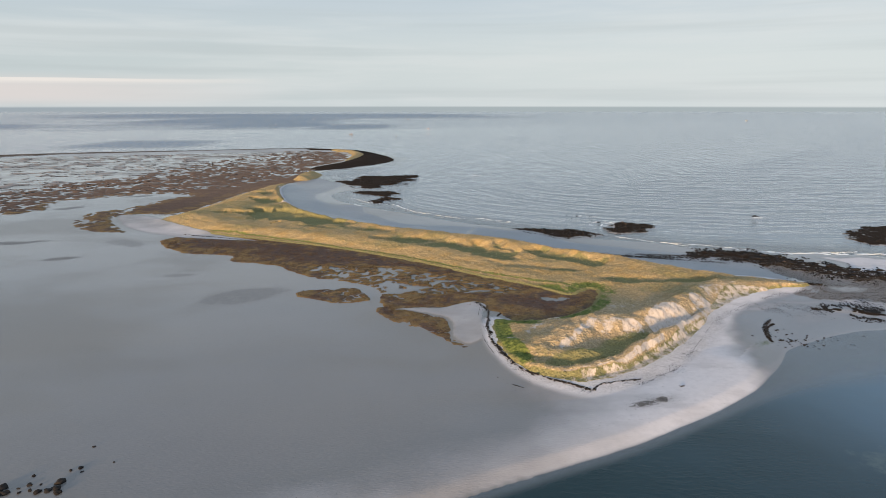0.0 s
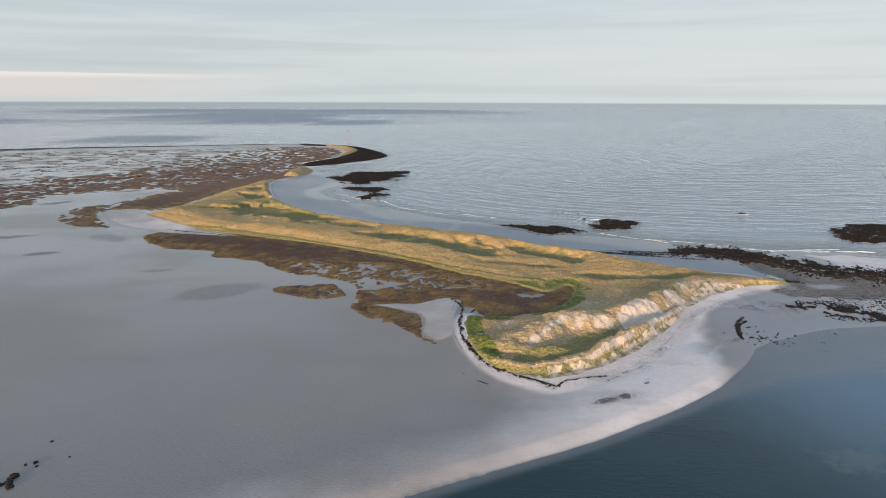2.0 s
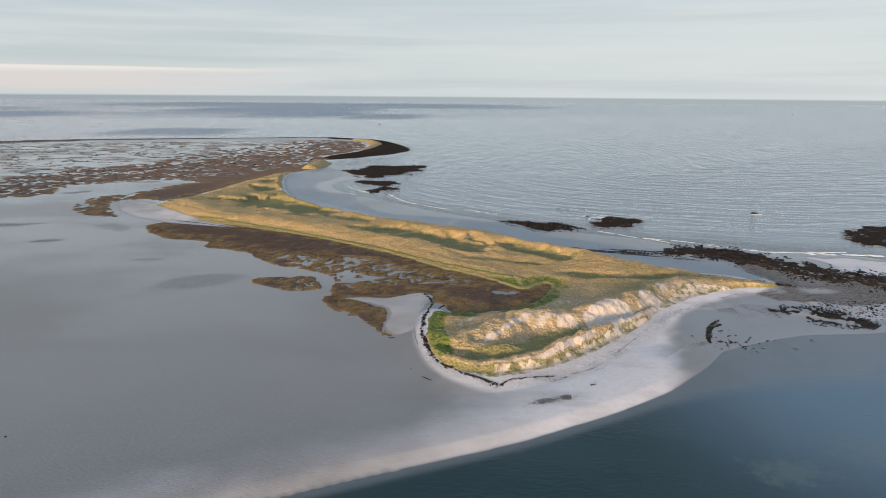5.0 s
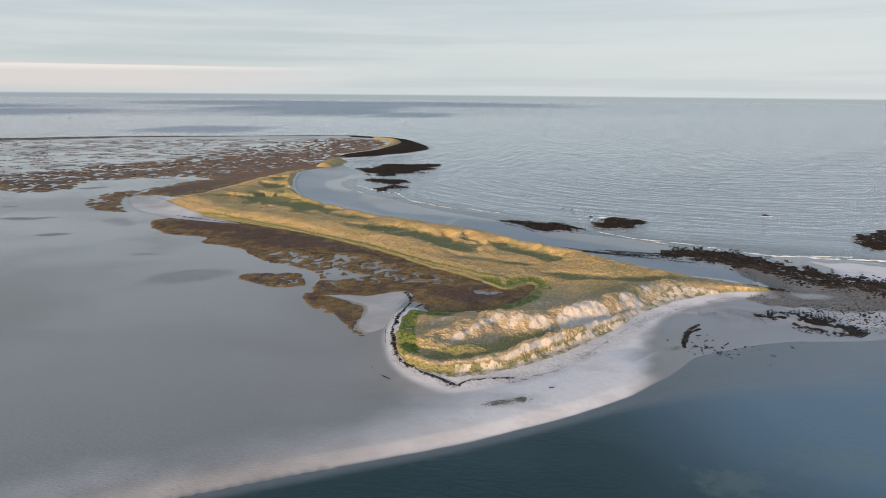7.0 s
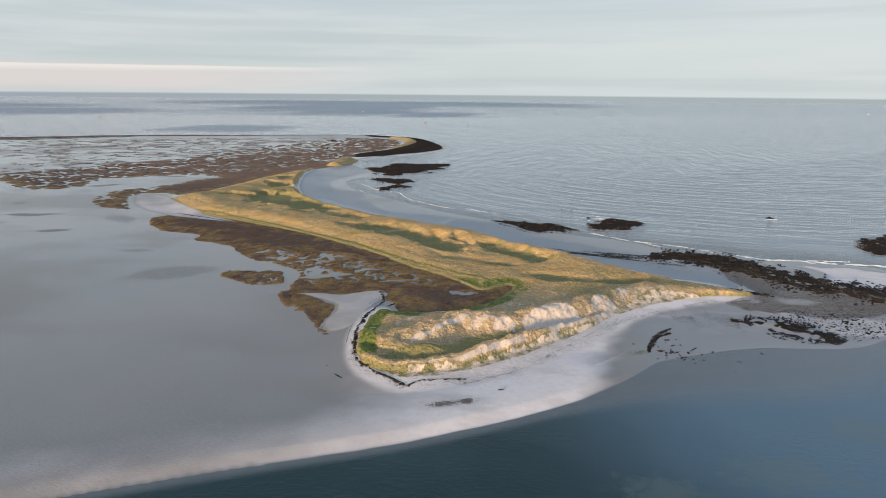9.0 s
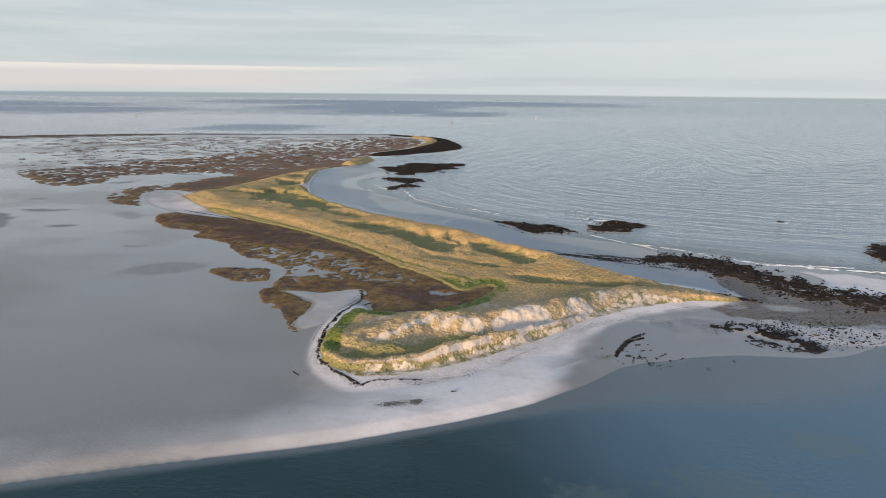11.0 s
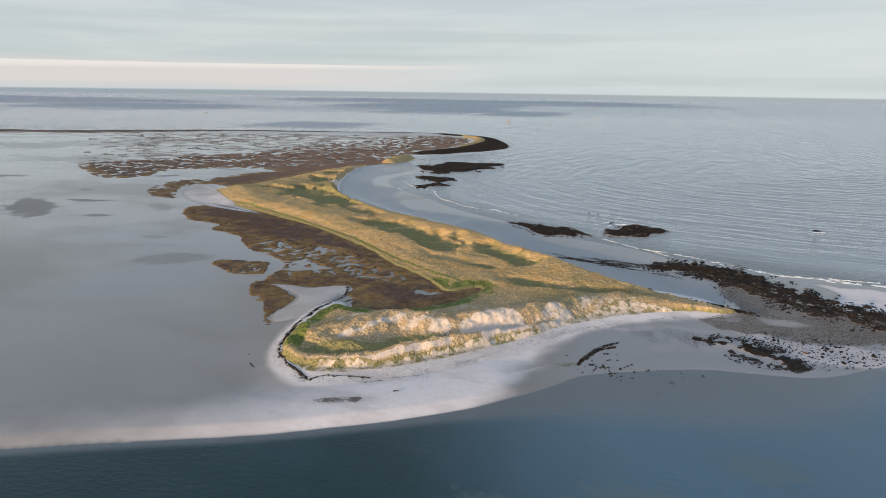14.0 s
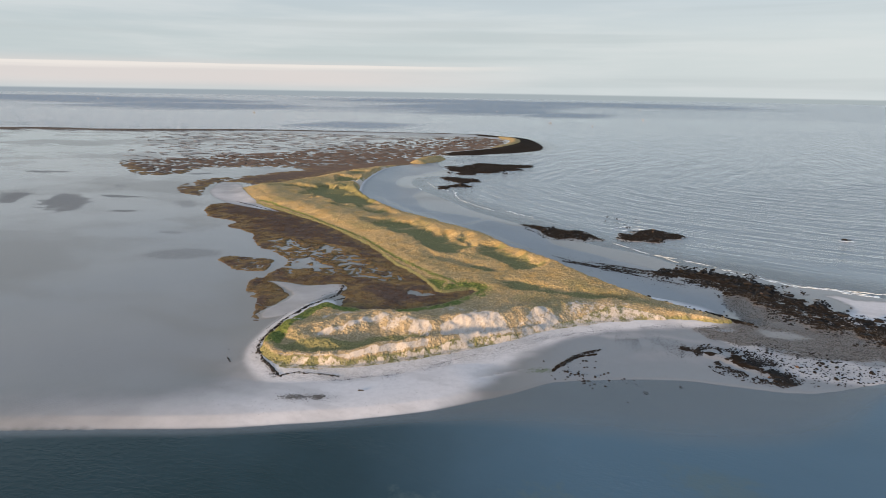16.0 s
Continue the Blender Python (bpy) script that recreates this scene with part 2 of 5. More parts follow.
# belts of rock, with their half widths
BELT = [(108, 256, 1.0), (114, 255, 4.0), (122, 258, 7.5), (131, 259, 7.5), (140, 252, 10.5), (148, 243, 11), (156, 233, 10), (167, 225, 9.5),
        (187, 219, 9.5), (212, 224, 8)]
BELT_TIP = [(110, 225, 0.4), (118, 221, 0.9), (126, 217.8, 1.7), (132, 216, 2.4), (137, 213.6, 2.5), (142, 211, 1.2)]
KELP_STREAK = [(70, 261, 1.5), (78, 257.5, 3.5), (89, 256, 5.0), (99, 255, 5.5), (110, 252.5, 6.0), (120, 250.5, 6.5), (130, 250, 6.0), (138, 248, 4.0)]
BELT_NEAR = [(127, 186.5, 0.8), (131, 186, 2.6), (136, 184.5, 3.8), (141, 181, 3.6), (145, 177.5, 2.4), (148, 174.5, 0.6)]
FLECKS = [(107, 185, 1.0), (112, 186, 2.6), (118, 185.5, 3.6), (124, 187, 3.2), (128, 185.5, 1.4)]
STRAGGLERS = rounded([(140, 190), (143, 197), (152, 196.5), (163, 197), (172, 194), (166, 187), (158, 182), (150, 179), (145, 184)])
COBBLES = rounded([(126, 202), (131, 198.6), (136, 196.8), (142, 195.6), (151, 195), (160, 196.5), (172, 200), (192, 206), (188, 219), (172, 222.5), (159, 221), (152, 226), (147, 236), (142, 245), (135, 241), (133.5, 231), (136, 224), (140, 216), (137, 207.5), (130, 205)])
COVE_EAST = rounded([(-10, 185.5), (-3, 187), (8, 188), (15, 193), (21, 191.5), (20, 183), (19, 174), (19, 162), (14, 156.5), (10.5, 161), (9.5, 168), (9, 174.5), (6, 180), (-3, 184)])
# the labyrinth of creeks, the flats of the bay that the ebb has drained, pools and runnels left on them
CREEKS = rounded([(-48, 238), (-30, 241), (-10, 236), (8, 227), (22, 222), (36, 210), (38, 203), (17, 202), (4, 199), (-6, 196), (-15, 201), (-28, 212), (-40, 226)])
BAY_FLAT = rounded([(-118, 500), (-105, 545), (-84, 520), (-74, 501), (-79, 461), (-84, 432), (-74, 406), (-61, 392), (-46, 390), (-41, 365), (-27, 342), (-13, 328), (2, 324.5), (20, 319.5),
                    (30, 315), (40, 310), (49, 310), (57, 298), (66, 283), (76, 276), (86, 272.5), (98, 266), (115, 257), (128, 247), (137, 238), (136, 228), (128, 214), (100, 226), (60, 250), (20, 280), (-40, 312), (-90, 360), (-120, 440)])
PALE_SANDS = [(rounded([(133, 197), (150, 195.5), (165, 196.5), (182, 201), (176, 189), (160, 180), (150, 179.5), (141, 188)]), 0.6), (rounded([(158, 222), (168, 234), (170, 246), (165, 254), (190, 252), (206, 238), (195, 224), (176, 221)]), 0.85),
              (rounded([(139, 201), (143, 207), (150, 212), (158, 212), (154, 206), (146, 201)]), 0.3), (rounded([(100, 186), (112, 193), (124, 196), (138, 193), (131, 189.5), (118, 189.5), (108, 183)]), 0.45)]
BAY_POOLS = [rounded([(-79, 418), (-77.5, 432), (-64, 437), (-56, 411), (-58, 396), (-67, 395)]), rounded([(-102, 575), (-87, 600), (-45, 606), (-60, 556), (-75, 549), (-90, 560)])]
RUNNELS = [[(-13, 314, 0), (-1, 322.5, 0), (5, 328, 0)], [(18, 301, 0), (22.5, 317, 0)], [(-60, 352, 0), (-20, 318, 0), (22, 294, 0), (60, 268, 0)]]
MARSH_POOLS = [(41, 196.3, 3.6, 2.2), (46.5, 197.2, 1.8, 1.2), (20, 246, 1.6, 0.9), (-22, 250, 2.2, 0.8)]
SWELL_SHORE = [(-260, 1500, 0), (-90, 1000, 0), (-50, 760, 0), (-66, 600, 0), (-72, 450, 0), (-30, 373, 0), (47, 312, 0), (136, 282, 0), (240, 276, 0), (600, 300, 0), (2500, 350, 0)]
MUD = [(-203, 254, 32, 12, 143), (-243, 250, 24, 8, 140), (-192, 279, 11, 3.5, 25), (-61, 199.5, 16, 9, 25), (-198, 280, 9, 3, 15), (-93, 225, 7, 2.5, 10), (-154, 250, 8, 3, 30), (-141, 280, 14, 6, -35), (-225, 308, 5, 2, 10), (-318, 394, 11, 6, 30), (-225, 378, 9, 5, 40), (-208, 428, 9, 4, 30), (-330, 330, 16, 6, 20)]
# wind-ruffled patches far out: middle and half sizes
RUFFLED = [(-760, 2420, 400, 800), (-520, 1900, 200, 330), (-470, 1010, 115, 120), (-1500, 1640, 420, 380), (-2750, 2050, 1300, 600), (-250, 1750, 130, 200), (-900, 3400, 1300, 800)]
SHALLOWS = [(112, 110, 16), (90, 101, 11), (132, 128, 12)]
# bare sand of the front dunes: the broad blown slope, the scarp beyond it
SAND_SLOPE = rounded([(34, 148), (40, 149.5), (44, 155), (48, 159.5), (52, 158), (58, 156.5), (65, 156), (70, 159.5), (66, 162.5), (62, 167), (57, 167.5), (49, 167.2), (44.5, 161.5), (39, 154.5)])
SAND_SCARP = rounded([(63, 166.5), (69, 161), (77, 166), (83, 172.5), (88, 178), (91, 184), (90.5, 188.5), (86, 188), (82.5, 182), (80.5, 176), (76, 178), (72, 178), (67, 173)])
SAND_END = rounded([(90, 191), (94, 192.5), (100, 197.5), (106, 204), (107.5, 207.5), (102, 205), (97, 203.8), (91.5, 200.5)])
WET_EDGE = [(56, 96, 0), (71, 117, 0), (81, 131, 0), (84, 139, 0), (84, 147, 0), (86, 154, 0), (89.5, 162, 0), (93, 170.5, 0), (99, 181.5, 0), (109, 191, 0), (119, 198, 0), (132, 203, 0), (150, 206, 0)]
MARSH_LACE = [(-420, 330, 0), (-339, 413, 0), (-312, 447, 0), (-298, 490, 0), (-272, 530, 0), (-262, 600, 0), (-245, 700, 0), (-190, 900, 0)]
REEF_A = rounded([(45, 314), (53, 315), (70, 313), (83, 305), (82, 297), (68, 292), (55, 301)])
REEF_B = rounded([(90, 303), (92, 320), (102, 332), (113, 329), (117, 320), (110, 309), (98, 302)])
REEF_C = rounded([(-80, 525), (-62, 550), (-17, 560), (-25, 517), (-37, 483), (-56, 470), (-67, 485)])
REEF_D = rounded([(-58, 450), (-34, 456), (-24, 424), (-32, 396), (-46, 396), (-42, 422)])
REEF_E = rounded([(203, 300), (221, 316), (245, 322), (262, 300), (235, 280), (205, 276)])
SPIT = rounded([(-119, 605), (-100, 622), (-82, 650), (-58, 682), (-52, 715), (-61, 762), (-84, 815), (-120, 864), (-180, 884), (-180, 866), (-128, 842),
                (-100, 800), (-90, 745), (-97, 690), (-114, 640)])
COVE_WEST = rounded([(-165, 323), (-182, 351), (-168, 353), (-148, 337), (-117, 310), (-94, 294), (-78, 284), (-98, 286), (-122, 292), (-145, 305)])


def hollowed(x, y):
    """How deep the blown hollows are: sharp towards the sun's side, soft beyond."""
    deep = 0.0
    wob = fbm(x, y, 8.0, 37, 3) - 0.5
    for cx, cy, long, wide, turn, depth in HOLLOWS:
        c, s = math.cos(radians(turn)), math.sin(radians(turn))
        u = ((x - cx) * c + (y - cy) * s) / long + wob * 0.5
        v = ((y - cy) * c - (x - cx) * s) / wide + wob * 1.3
        cut_in = smooth(v, -1.0, -0.6) * smooth(v, 1.7, -0.2) * smooth(np.abs(u), 1.0, 0.55)
        deep = np.maximum(deep, 2.2 * depth * cut_in)
    finger = fbm((x * 0.95 + y * 0.25) * 0.32, y * 0.95 - x * 0.25, 6.0, 39, 3)
    return deep * (0.45 + 0.8 * smooth(finger, 0.40, 0.58))


def dune_height(x, y, d):
    """Height of the grown dune; d is the distance within its outline."""
    hum = fbm(x, y, 15.0, 5) - 0.5
    small = fbm(x, y, 3.6, 11, 3) - 0.5
    west = smooth(y, 235, 320)
    front = smooth(y - 0.75 * (x - 40), 172, 160) * smooth(x, 100, 85)
    plateau = 1.9 + 1.7 * west * smooth(d, 4, 14) - 0.9 * front
    base = 0.7 + (plateau - 0.7) * smooth(d, 0.5, 8) + (1.2 + 1.6 * west) * hum * smooth(d, 2, 10)
    z = base
    wob = fbm(x, y, 6.0, 31, 4) - 0.5
    gully = fbm(x, y, 2.4, 33, 3) - 0.5
    for line, south, north, wobble in ((CREST_RIM, 1.8, 2.6, 1.0), (CREST_WEST_END, 3.2, 3.2, 1.6), (CREST_MAIN, 5.2, 5.0, 2.0), (CREST_SEA, 10.0, 6.0, 5.0), (CREST_WEST, 6.0, 9.0, 8.0)):
        s, h, run = along(line, x, y)
        s = (-s if line is CREST_SEA else s) + wob * wobble + gully * (1.0 if line in (CREST_RIM, CREST_MAIN) else 0.0)
        w = np.where(s > 0, north, south)
        shape = np.exp(-np.abs(s / w) ** 2.4)
        h = h + 1.3 * (fbm(run, run * 0 + 3.0, 7.0, 41, 3) - 0.5)
        z = np.maximum(z, base + (np.maximum(h, base) - base) * shape)
    z = z - hollowed(x, y) * smooth(d, 2, 6)
    z = np.maximum(z, 0.9) + ((0.22 + 0.2 * front) * small + (0.18 + 0.5 * front) * (fbm(x, y, 2.2, 13, 2) - 0.5)) * smooth(d, 0.5, 4)
    edge = 0.5 + 0.5 * smooth(d, 0, 1.2)
    inland = smooth((y - 213) + 0.70 * (x - 131), -12, -26) * smooth(y, 190, 230)
    return np.minimum(z, edge + np.maximum(d, 0) * (0.8 - 0.55 * inland)) - 0.45 * np.clip(-d, 0, 1)


def rock_cover(x, y):
    """Signed distance into the reefs, ragged."""
    best = np.full(np.shape(x), -20.0)
    for reef in (REEF_A, REEF_B, REEF_C, REEF_D, REEF_E):
        best = np.maximum(best, inside(reef, x, y, 20.0) + (26 * (fbm(x * 0.8, y * 1.3, 17.0, 29) - 0.56) if reef is REEF_C or reef is REEF_D else 0.0))
    best = best + (fbm(x, y, 6.0, 21) - 0.53) * 11
    for belt in (BELT, BELT_NEAR, BELT_TIP):
        s, w, _ = along(belt, x, y)
        best = np.maximum(best, w - np.abs(s) + (fbm(x, y, 4.5, 23) - 0.52) * (2.5 + 1.3 * w))
    return best


def ground_height(x, y):
    """Sand, flats and sea bed, without what grows on them."""
    land = inside(LAND, x, y, 250.0) + (fbm(x, y, 9.0, 3) - 0.5) * np.where(y - 0.55 * x < 110, 0.5, 3.0)
    dune = inside(DUNE, x, y, 80.0)
    bed = np.clip(land, -250, 0) * 0.055
    bed = np.maximum(bed, -6.0)
    flat = 0.10 + 0.10 * (fbm(x, y, 60.0, 7) - 0.5)
    s, _, _ = along(BAR, x, y)
    bar = 0.7 * np.exp(-(s / np.where(s > 0, 12.0, 9.0)) ** 2)
    marsh = np.maximum(inside(MARSH, x, y, 40.0), inside(MARSH_FAR, x, y, 40.0))
    foot = 0.75 * np.exp(-np.clip(-dune, 0, 80) / 6.0) * smooth(marsh, 1.0, -6.0)
    knoll = np.maximum(inside(KNOLL, x, y, 30.0), inside(FAR_DUNE, x, y, 30.0))
    rise, h, _ = along(BARRIER, x, y)
    ridge = h * np.exp(-(rise / 14.0) ** 2)
    z = flat + np.maximum.reduce([bar, foot, ridge]) + np.clip(knoll, 0, 5) * 0.25
    z = np.where(land > 0, np.minimum(z, np.maximum(land, 0) * 0.2), bed)
    dry = np.maximum((0.36 + 0.54 * smooth(x, 6, 72)) * np.exp(-(np.maximum(s, 0) / 12.5) ** 2) * smooth(np.abs(s), 30, 20), 1.15 * np.exp(-(np.clip(-dune, 0, 80) / (3.0 + 5.0 * smooth(x, 24, 42))) ** 2) * (y < 225) * smooth(marsh, 0.0, -3.0) * smooth(x, 138, 126))
    shade = along(WET_EDGE, x, y)[0] + 5.0 * (fbm(x, y, 7.0, 9, 3) - 0.5)
    dry = np.clip(dry, 0, 1) * smooth(land, -0.8, 0.6) * np.where(x > 45, smooth(shade, -7.0, 6.0), 1.0)
    dry = np.maximum(dry, 0.80 * smooth(x, 12, 60) * smooth(shade, -6.0, 7.0) * smooth(land, 0, 2) * smooth(s, 34, 24) * (y < 190) * smooth(y - 0.55 * x, 128, 114))
    dry = np.maximum(dry, 0.36 * smooth(x, 74, 84) * smooth(shade, -5, -15) * smooth(y - 0.5 * (x - 131), 208, 190) * smooth(land, 1, 14))
    dry = np.maximum(dry, 0.75 * np.exp(-(np.clip(-dune, 0, 80) / 2.2) ** 2) * smooth(land, 1, 6) * smooth((y - 213) + 0.70 * (x - 131), -4, 6) * (x > -125))
    cove = smooth(inside(COVE_EAST, x, y, 20.0) + 2.5 * (fbm(x, y, 5.0, 15, 3) - 0.5), -0.8, 0.8)
    z = z + 0.25 * cove
    dry = np.maximum(dry, 0.46 * cove)
    for pale, much in PALE_SANDS:
        dry = np.maximum(dry, much * smooth(inside(pale, x, y, 20.0) + 5 * (fbm(x, y, 7.0, 19, 3) - 0.5), -2.0, 3.0))
    r = rock_cover(x, y)
    z = z + np.clip(r, 0, 4) * 0.10 + smooth(r, -3, 1) * np.clip(0.16 - z, 0, 8.0)
    return z, land, dune, dry


def sheet(name, verts, faces, masks=(), shade=True):
    """A mesh from arrays, with one number a vertex for each mask."""
    me = bpy.data.meshes.new(name)
    verts, faces = np.asarray(verts, np.float32), np.asarray(faces, np.int32)
    k = faces.shape[1]
    me.vertices.add(len(verts))
    me.vertices.foreach_set("co", verts.ravel())
    me.loops.add(faces.size)
    me.loops.foreach_set("vertex_index", faces.ravel())
    me.polygons.add(len(faces))
    me.polygons.foreach_set("loop_start", np.arange(0, faces.size, k, dtype=np.int32))
    for key, values in dict(masks).items():
        me.attributes.new(key, "FLOAT", "POINT").data.foreach_set("value", np.asarray(values, np.float32).ravel())
    me.update(calc_edges=True)
    me.validate()
    me.polygons.foreach_set("use_smooth", np.full(len(me.polygons), shade))
    return me


def lattice(xs, ys):
    gx, gy = np.meshgrid(xs, ys)
    nx, ny = len(xs), len(ys)
    i = np.arange(nx * ny).reshape(ny, nx)
    return gx, gy, np.stack([i[:-1, :-1], i[:-1, 1:], i[1:, 1:], i[1:, :-1]], -1).reshape(-1, 4)


def spaced(low, high, step, far_low, far_high, growth=1.12):
    """Even steps from low to high, ever wider ones beyond."""
    mid = np.arange(low, high + step / 2, step)
    out, s, v = [], step, mid[-1]
    while v < far_high:
        s *= growth
        v = min(v + s, far_high)
        out.append(v)
    back, s, v = [], step, mid[0]
    while v > far_low:
        s *= growth
        v = max(v - s, far_low)
        back.append(v)
    return np.concatenate([back[::-1], mid, out])


def kept(verts, faces, masks, keep):
    """Only the faces whose corners are all kept, and the vertices they use."""
    f = faces[keep[faces].all(1)]
    used = np.unique(f)
    index = np.full(len(verts), -1)
    index[used] = np.arange(len(used))
    return verts[used], index[f], {k: np.ravel(v)[used] for k, v in masks.items()}

# ---------------------------------------------------------------- materials


def material(name):
    mat = bpy.data.materials.new(name)
    mat.use_nodes = True
    n = Nodes(mat.node_tree)
    out = n.add("ShaderNodeOutputMaterial")
    bsdf = n.add("ShaderNodeBsdfPrincipled")
    n.link(bsdf.outputs[0], out.inputs[0])
    return mat, n, bsdf, out


def sand_material():
    mat, n, bsdf, _ = material("sand")
    p = n.place()
    wet, weed, stones = n.attr("wet"), n.attr("weed"), n.attr("stones")
    big, mid, fine = n.noise(p, 0.05, 4.0), n.noise(p, 0.5, 4.0), n.noise(p, 7.0, 3.0)
    dry = n.mix(mid, (0.535, 0.51, 0.505), (0.635, 0.605, 0.592))
    broad = n.noise(n.stretch(p, (0.6, 1.0, 1.0), 30), 0.016, 5.0, 0.6)
    damp = n.mix(big, (0.140, 0.134, 0.128), (0.168, 0.160, 0.152))
    damp = n.mix(n.math("MULTIPLY", n.step(broad, 0.42, 0.62), 0.8), damp, (0.150, 0.140, 0.122))
    soft = n.math("ADD", wet, n.math("MULTIPLY", n.math("SUBTRACT", big, 0.5), 0.5))
    soaked = n.step(soft, 0.15, 0.85)
    colour = n.mix(soaked, dry, damp)
    colour = n.mix(n.math("MULTIPLY", n.step(fine, 0.55, 0.8), 0.25), colour, (0.12, 0.11, 0.10))
    speck = n.add("ShaderNodeTexVoronoi")
    speck.inputs["Scale"].default_value = 1.1
    n.link(p, speck.inputs["Vector"])
    dots = n.math("MULTIPLY", n.step(speck.outputs["Distance"], 0.16, 0.10), n.step(n.noise(p, 0.11, 3.0), 0.48, 0.62))
    colour = n.mix(n.math("MULTIPLY", dots, 0.65), colour, (0.09, 0.08, 0.07))
    colour = n.mix(n.math("MULTIPLY", n.math("SUBTRACT", 1.0, soaked), n.math("MULTIPLY", n.step(n.noise(p, 0.8, 5.0, 0.75), 0.42, 0.68), 0.20)), colour, (0.34, 0.32, 0.32))
    trod = n.math("MULTIPLY", n.attr("trodden"), n.step(n.noise(p, 2.6, 4.0, 0.75), 0.44, 0.60))
    colour = n.mix(n.math("MULTIPLY", trod, 0.62), colour, (0.20, 0.195, 0.18))
    sweep = n.step(n.noise(n.stretch(p, (0.35, 1.0, 1.0), -38), 0.16, 3.0), 0.48, 0.66)
    colour = n.mix(n.math("MULTIPLY", n.math("MULTIPLY", sweep, n.math("SUBTRACT", 1.0, soaked)), 0.28), colour, (0.27, 0.255, 0.25))
    # drained sand, its colour blued for sky light in the dune's shade
    colour = n.mix(n.math("MULTIPLY", n.math("MULTIPLY", n.attr("drained"), soaked), 0.95), colour, n.mix(mid, (0.165, 0.184, 0.206), (0.205, 0.226, 0.248)))
    colour = n.mix(n.math("MULTIPLY", n.step(n.math("ADD", n.math("MULTIPLY", n.attr("mud"), 1.1), n.math("MULTIPLY", n.math("SUBTRACT", n.noise(n.stretch(p, (1.0, 0.45, 1.0), 25), 0.42, 5.0, 0.75), 0.5), 1.6)), 0.35, 0.7), 0.88), colour, n.mix(mid, (0.085, 0.082, 0.08), (0.15, 0.14, 0.13)))
    colour = n.mix(n.step(n.math("ADD", n.attr("algae"), n.math("MULTIPLY", n.math("SUBTRACT", n.noise(p, 0.9, 5.0, 0.75), 0.5), 2.4)), 0.35, 0.9), colour, (0.075, 0.090, 0.042))
    # stony ground and weed-covered ground break up at their edges
    grit = n.noise(p, 2.2, 4.0, 0.7)
    cover = n.step(n.math("ADD", stones, n.math("MULTIPLY", n.math("SUBTRACT", grit, 0.5), 1.3)), 0.42, 0.62)
    pebble = n.mix(n.step(n.noise(p, 2.4, 4.0, 0.85), 0.34, 0.66), (0.026, 0.022, 0.018), (0.19, 0.168, 0.15))
    colour = n.mix(cover, colour, pebble)
    tangle = n.noise(p, 0.9, 5.0, 0.7)
    mat_weed = n.step(n.math("ADD", weed, n.math("MULTIPLY", n.math("SUBTRACT", tangle, 0.5), 1.4)), 0.45, 0.6)
    kelp = n.mix(n.noise(p, 1.7, 4.0), (0.008, 0.007, 0.006), (0.042, 0.027, 0.017))
    colour = n.mix(mat_weed, colour, kelp)
    n.link(colour, bsdf.inputs["Base Color"])
    rough = n.math("MULTIPLY_ADD", soaked, -0.42, 0.92)
    n.link(n.math("MAXIMUM", rough, n.math("MULTIPLY", mat_weed, 0.92)), bsdf.inputs["Roughness"])
    n.link(n.math("MULTIPLY_ADD", mat_weed, -0.42, 0.45), bsdf.inputs["Specular IOR Level"])
    film = n.math("MULTIPLY", n.step(soft, 0.45, 0.95), n.math("SUBTRACT", 1.0, n.math("MAXIMUM", mat_weed, cover)))
    film = n.math("MULTIPLY", film, n.math("MULTIPLY_ADD", n.step(broad, 0.45, 0.62), -0.45, 1.0))
    n.link(n.math("MULTIPLY", film, n.math("MULTIPLY_ADD", n.math("MAXIMUM", n.attr("mud"), n.attr("drained")), -0.72, 1.0)), bsdf.inputs["Coat Weight"])
    bsdf.inputs["Coat Roughness"].default_value = 0.09
    bsdf.inputs["Coat IOR"].default_value = 1.33
    ripple = n.noise(n.stretch(p, (1.0, 3.2, 1.0), 25), 1.1, 3.0)
    height = n.math("ADD", n.math("MULTIPLY", ripple, n.math("MULTIPLY_ADD", soaked, 0.65, 0.45)), n.math("MULTIPLY", n.math("ADD", mat_weed, cover), n.math("MULTIPLY", tangle, 2.5)))
    dents = n.math("MULTIPLY", n.math("SUBTRACT", 1.0, soaked), n.noise(p, 1.4, 5.0, 0.7))
    height = n.math("MULTIPLY_ADD", dents, 0.22, n.math("MULTIPLY_ADD", trod, 0.5, height))
    n.link(n.bump(height, 0.5, 0.08), bsdf.inputs["Normal"])
    return mat


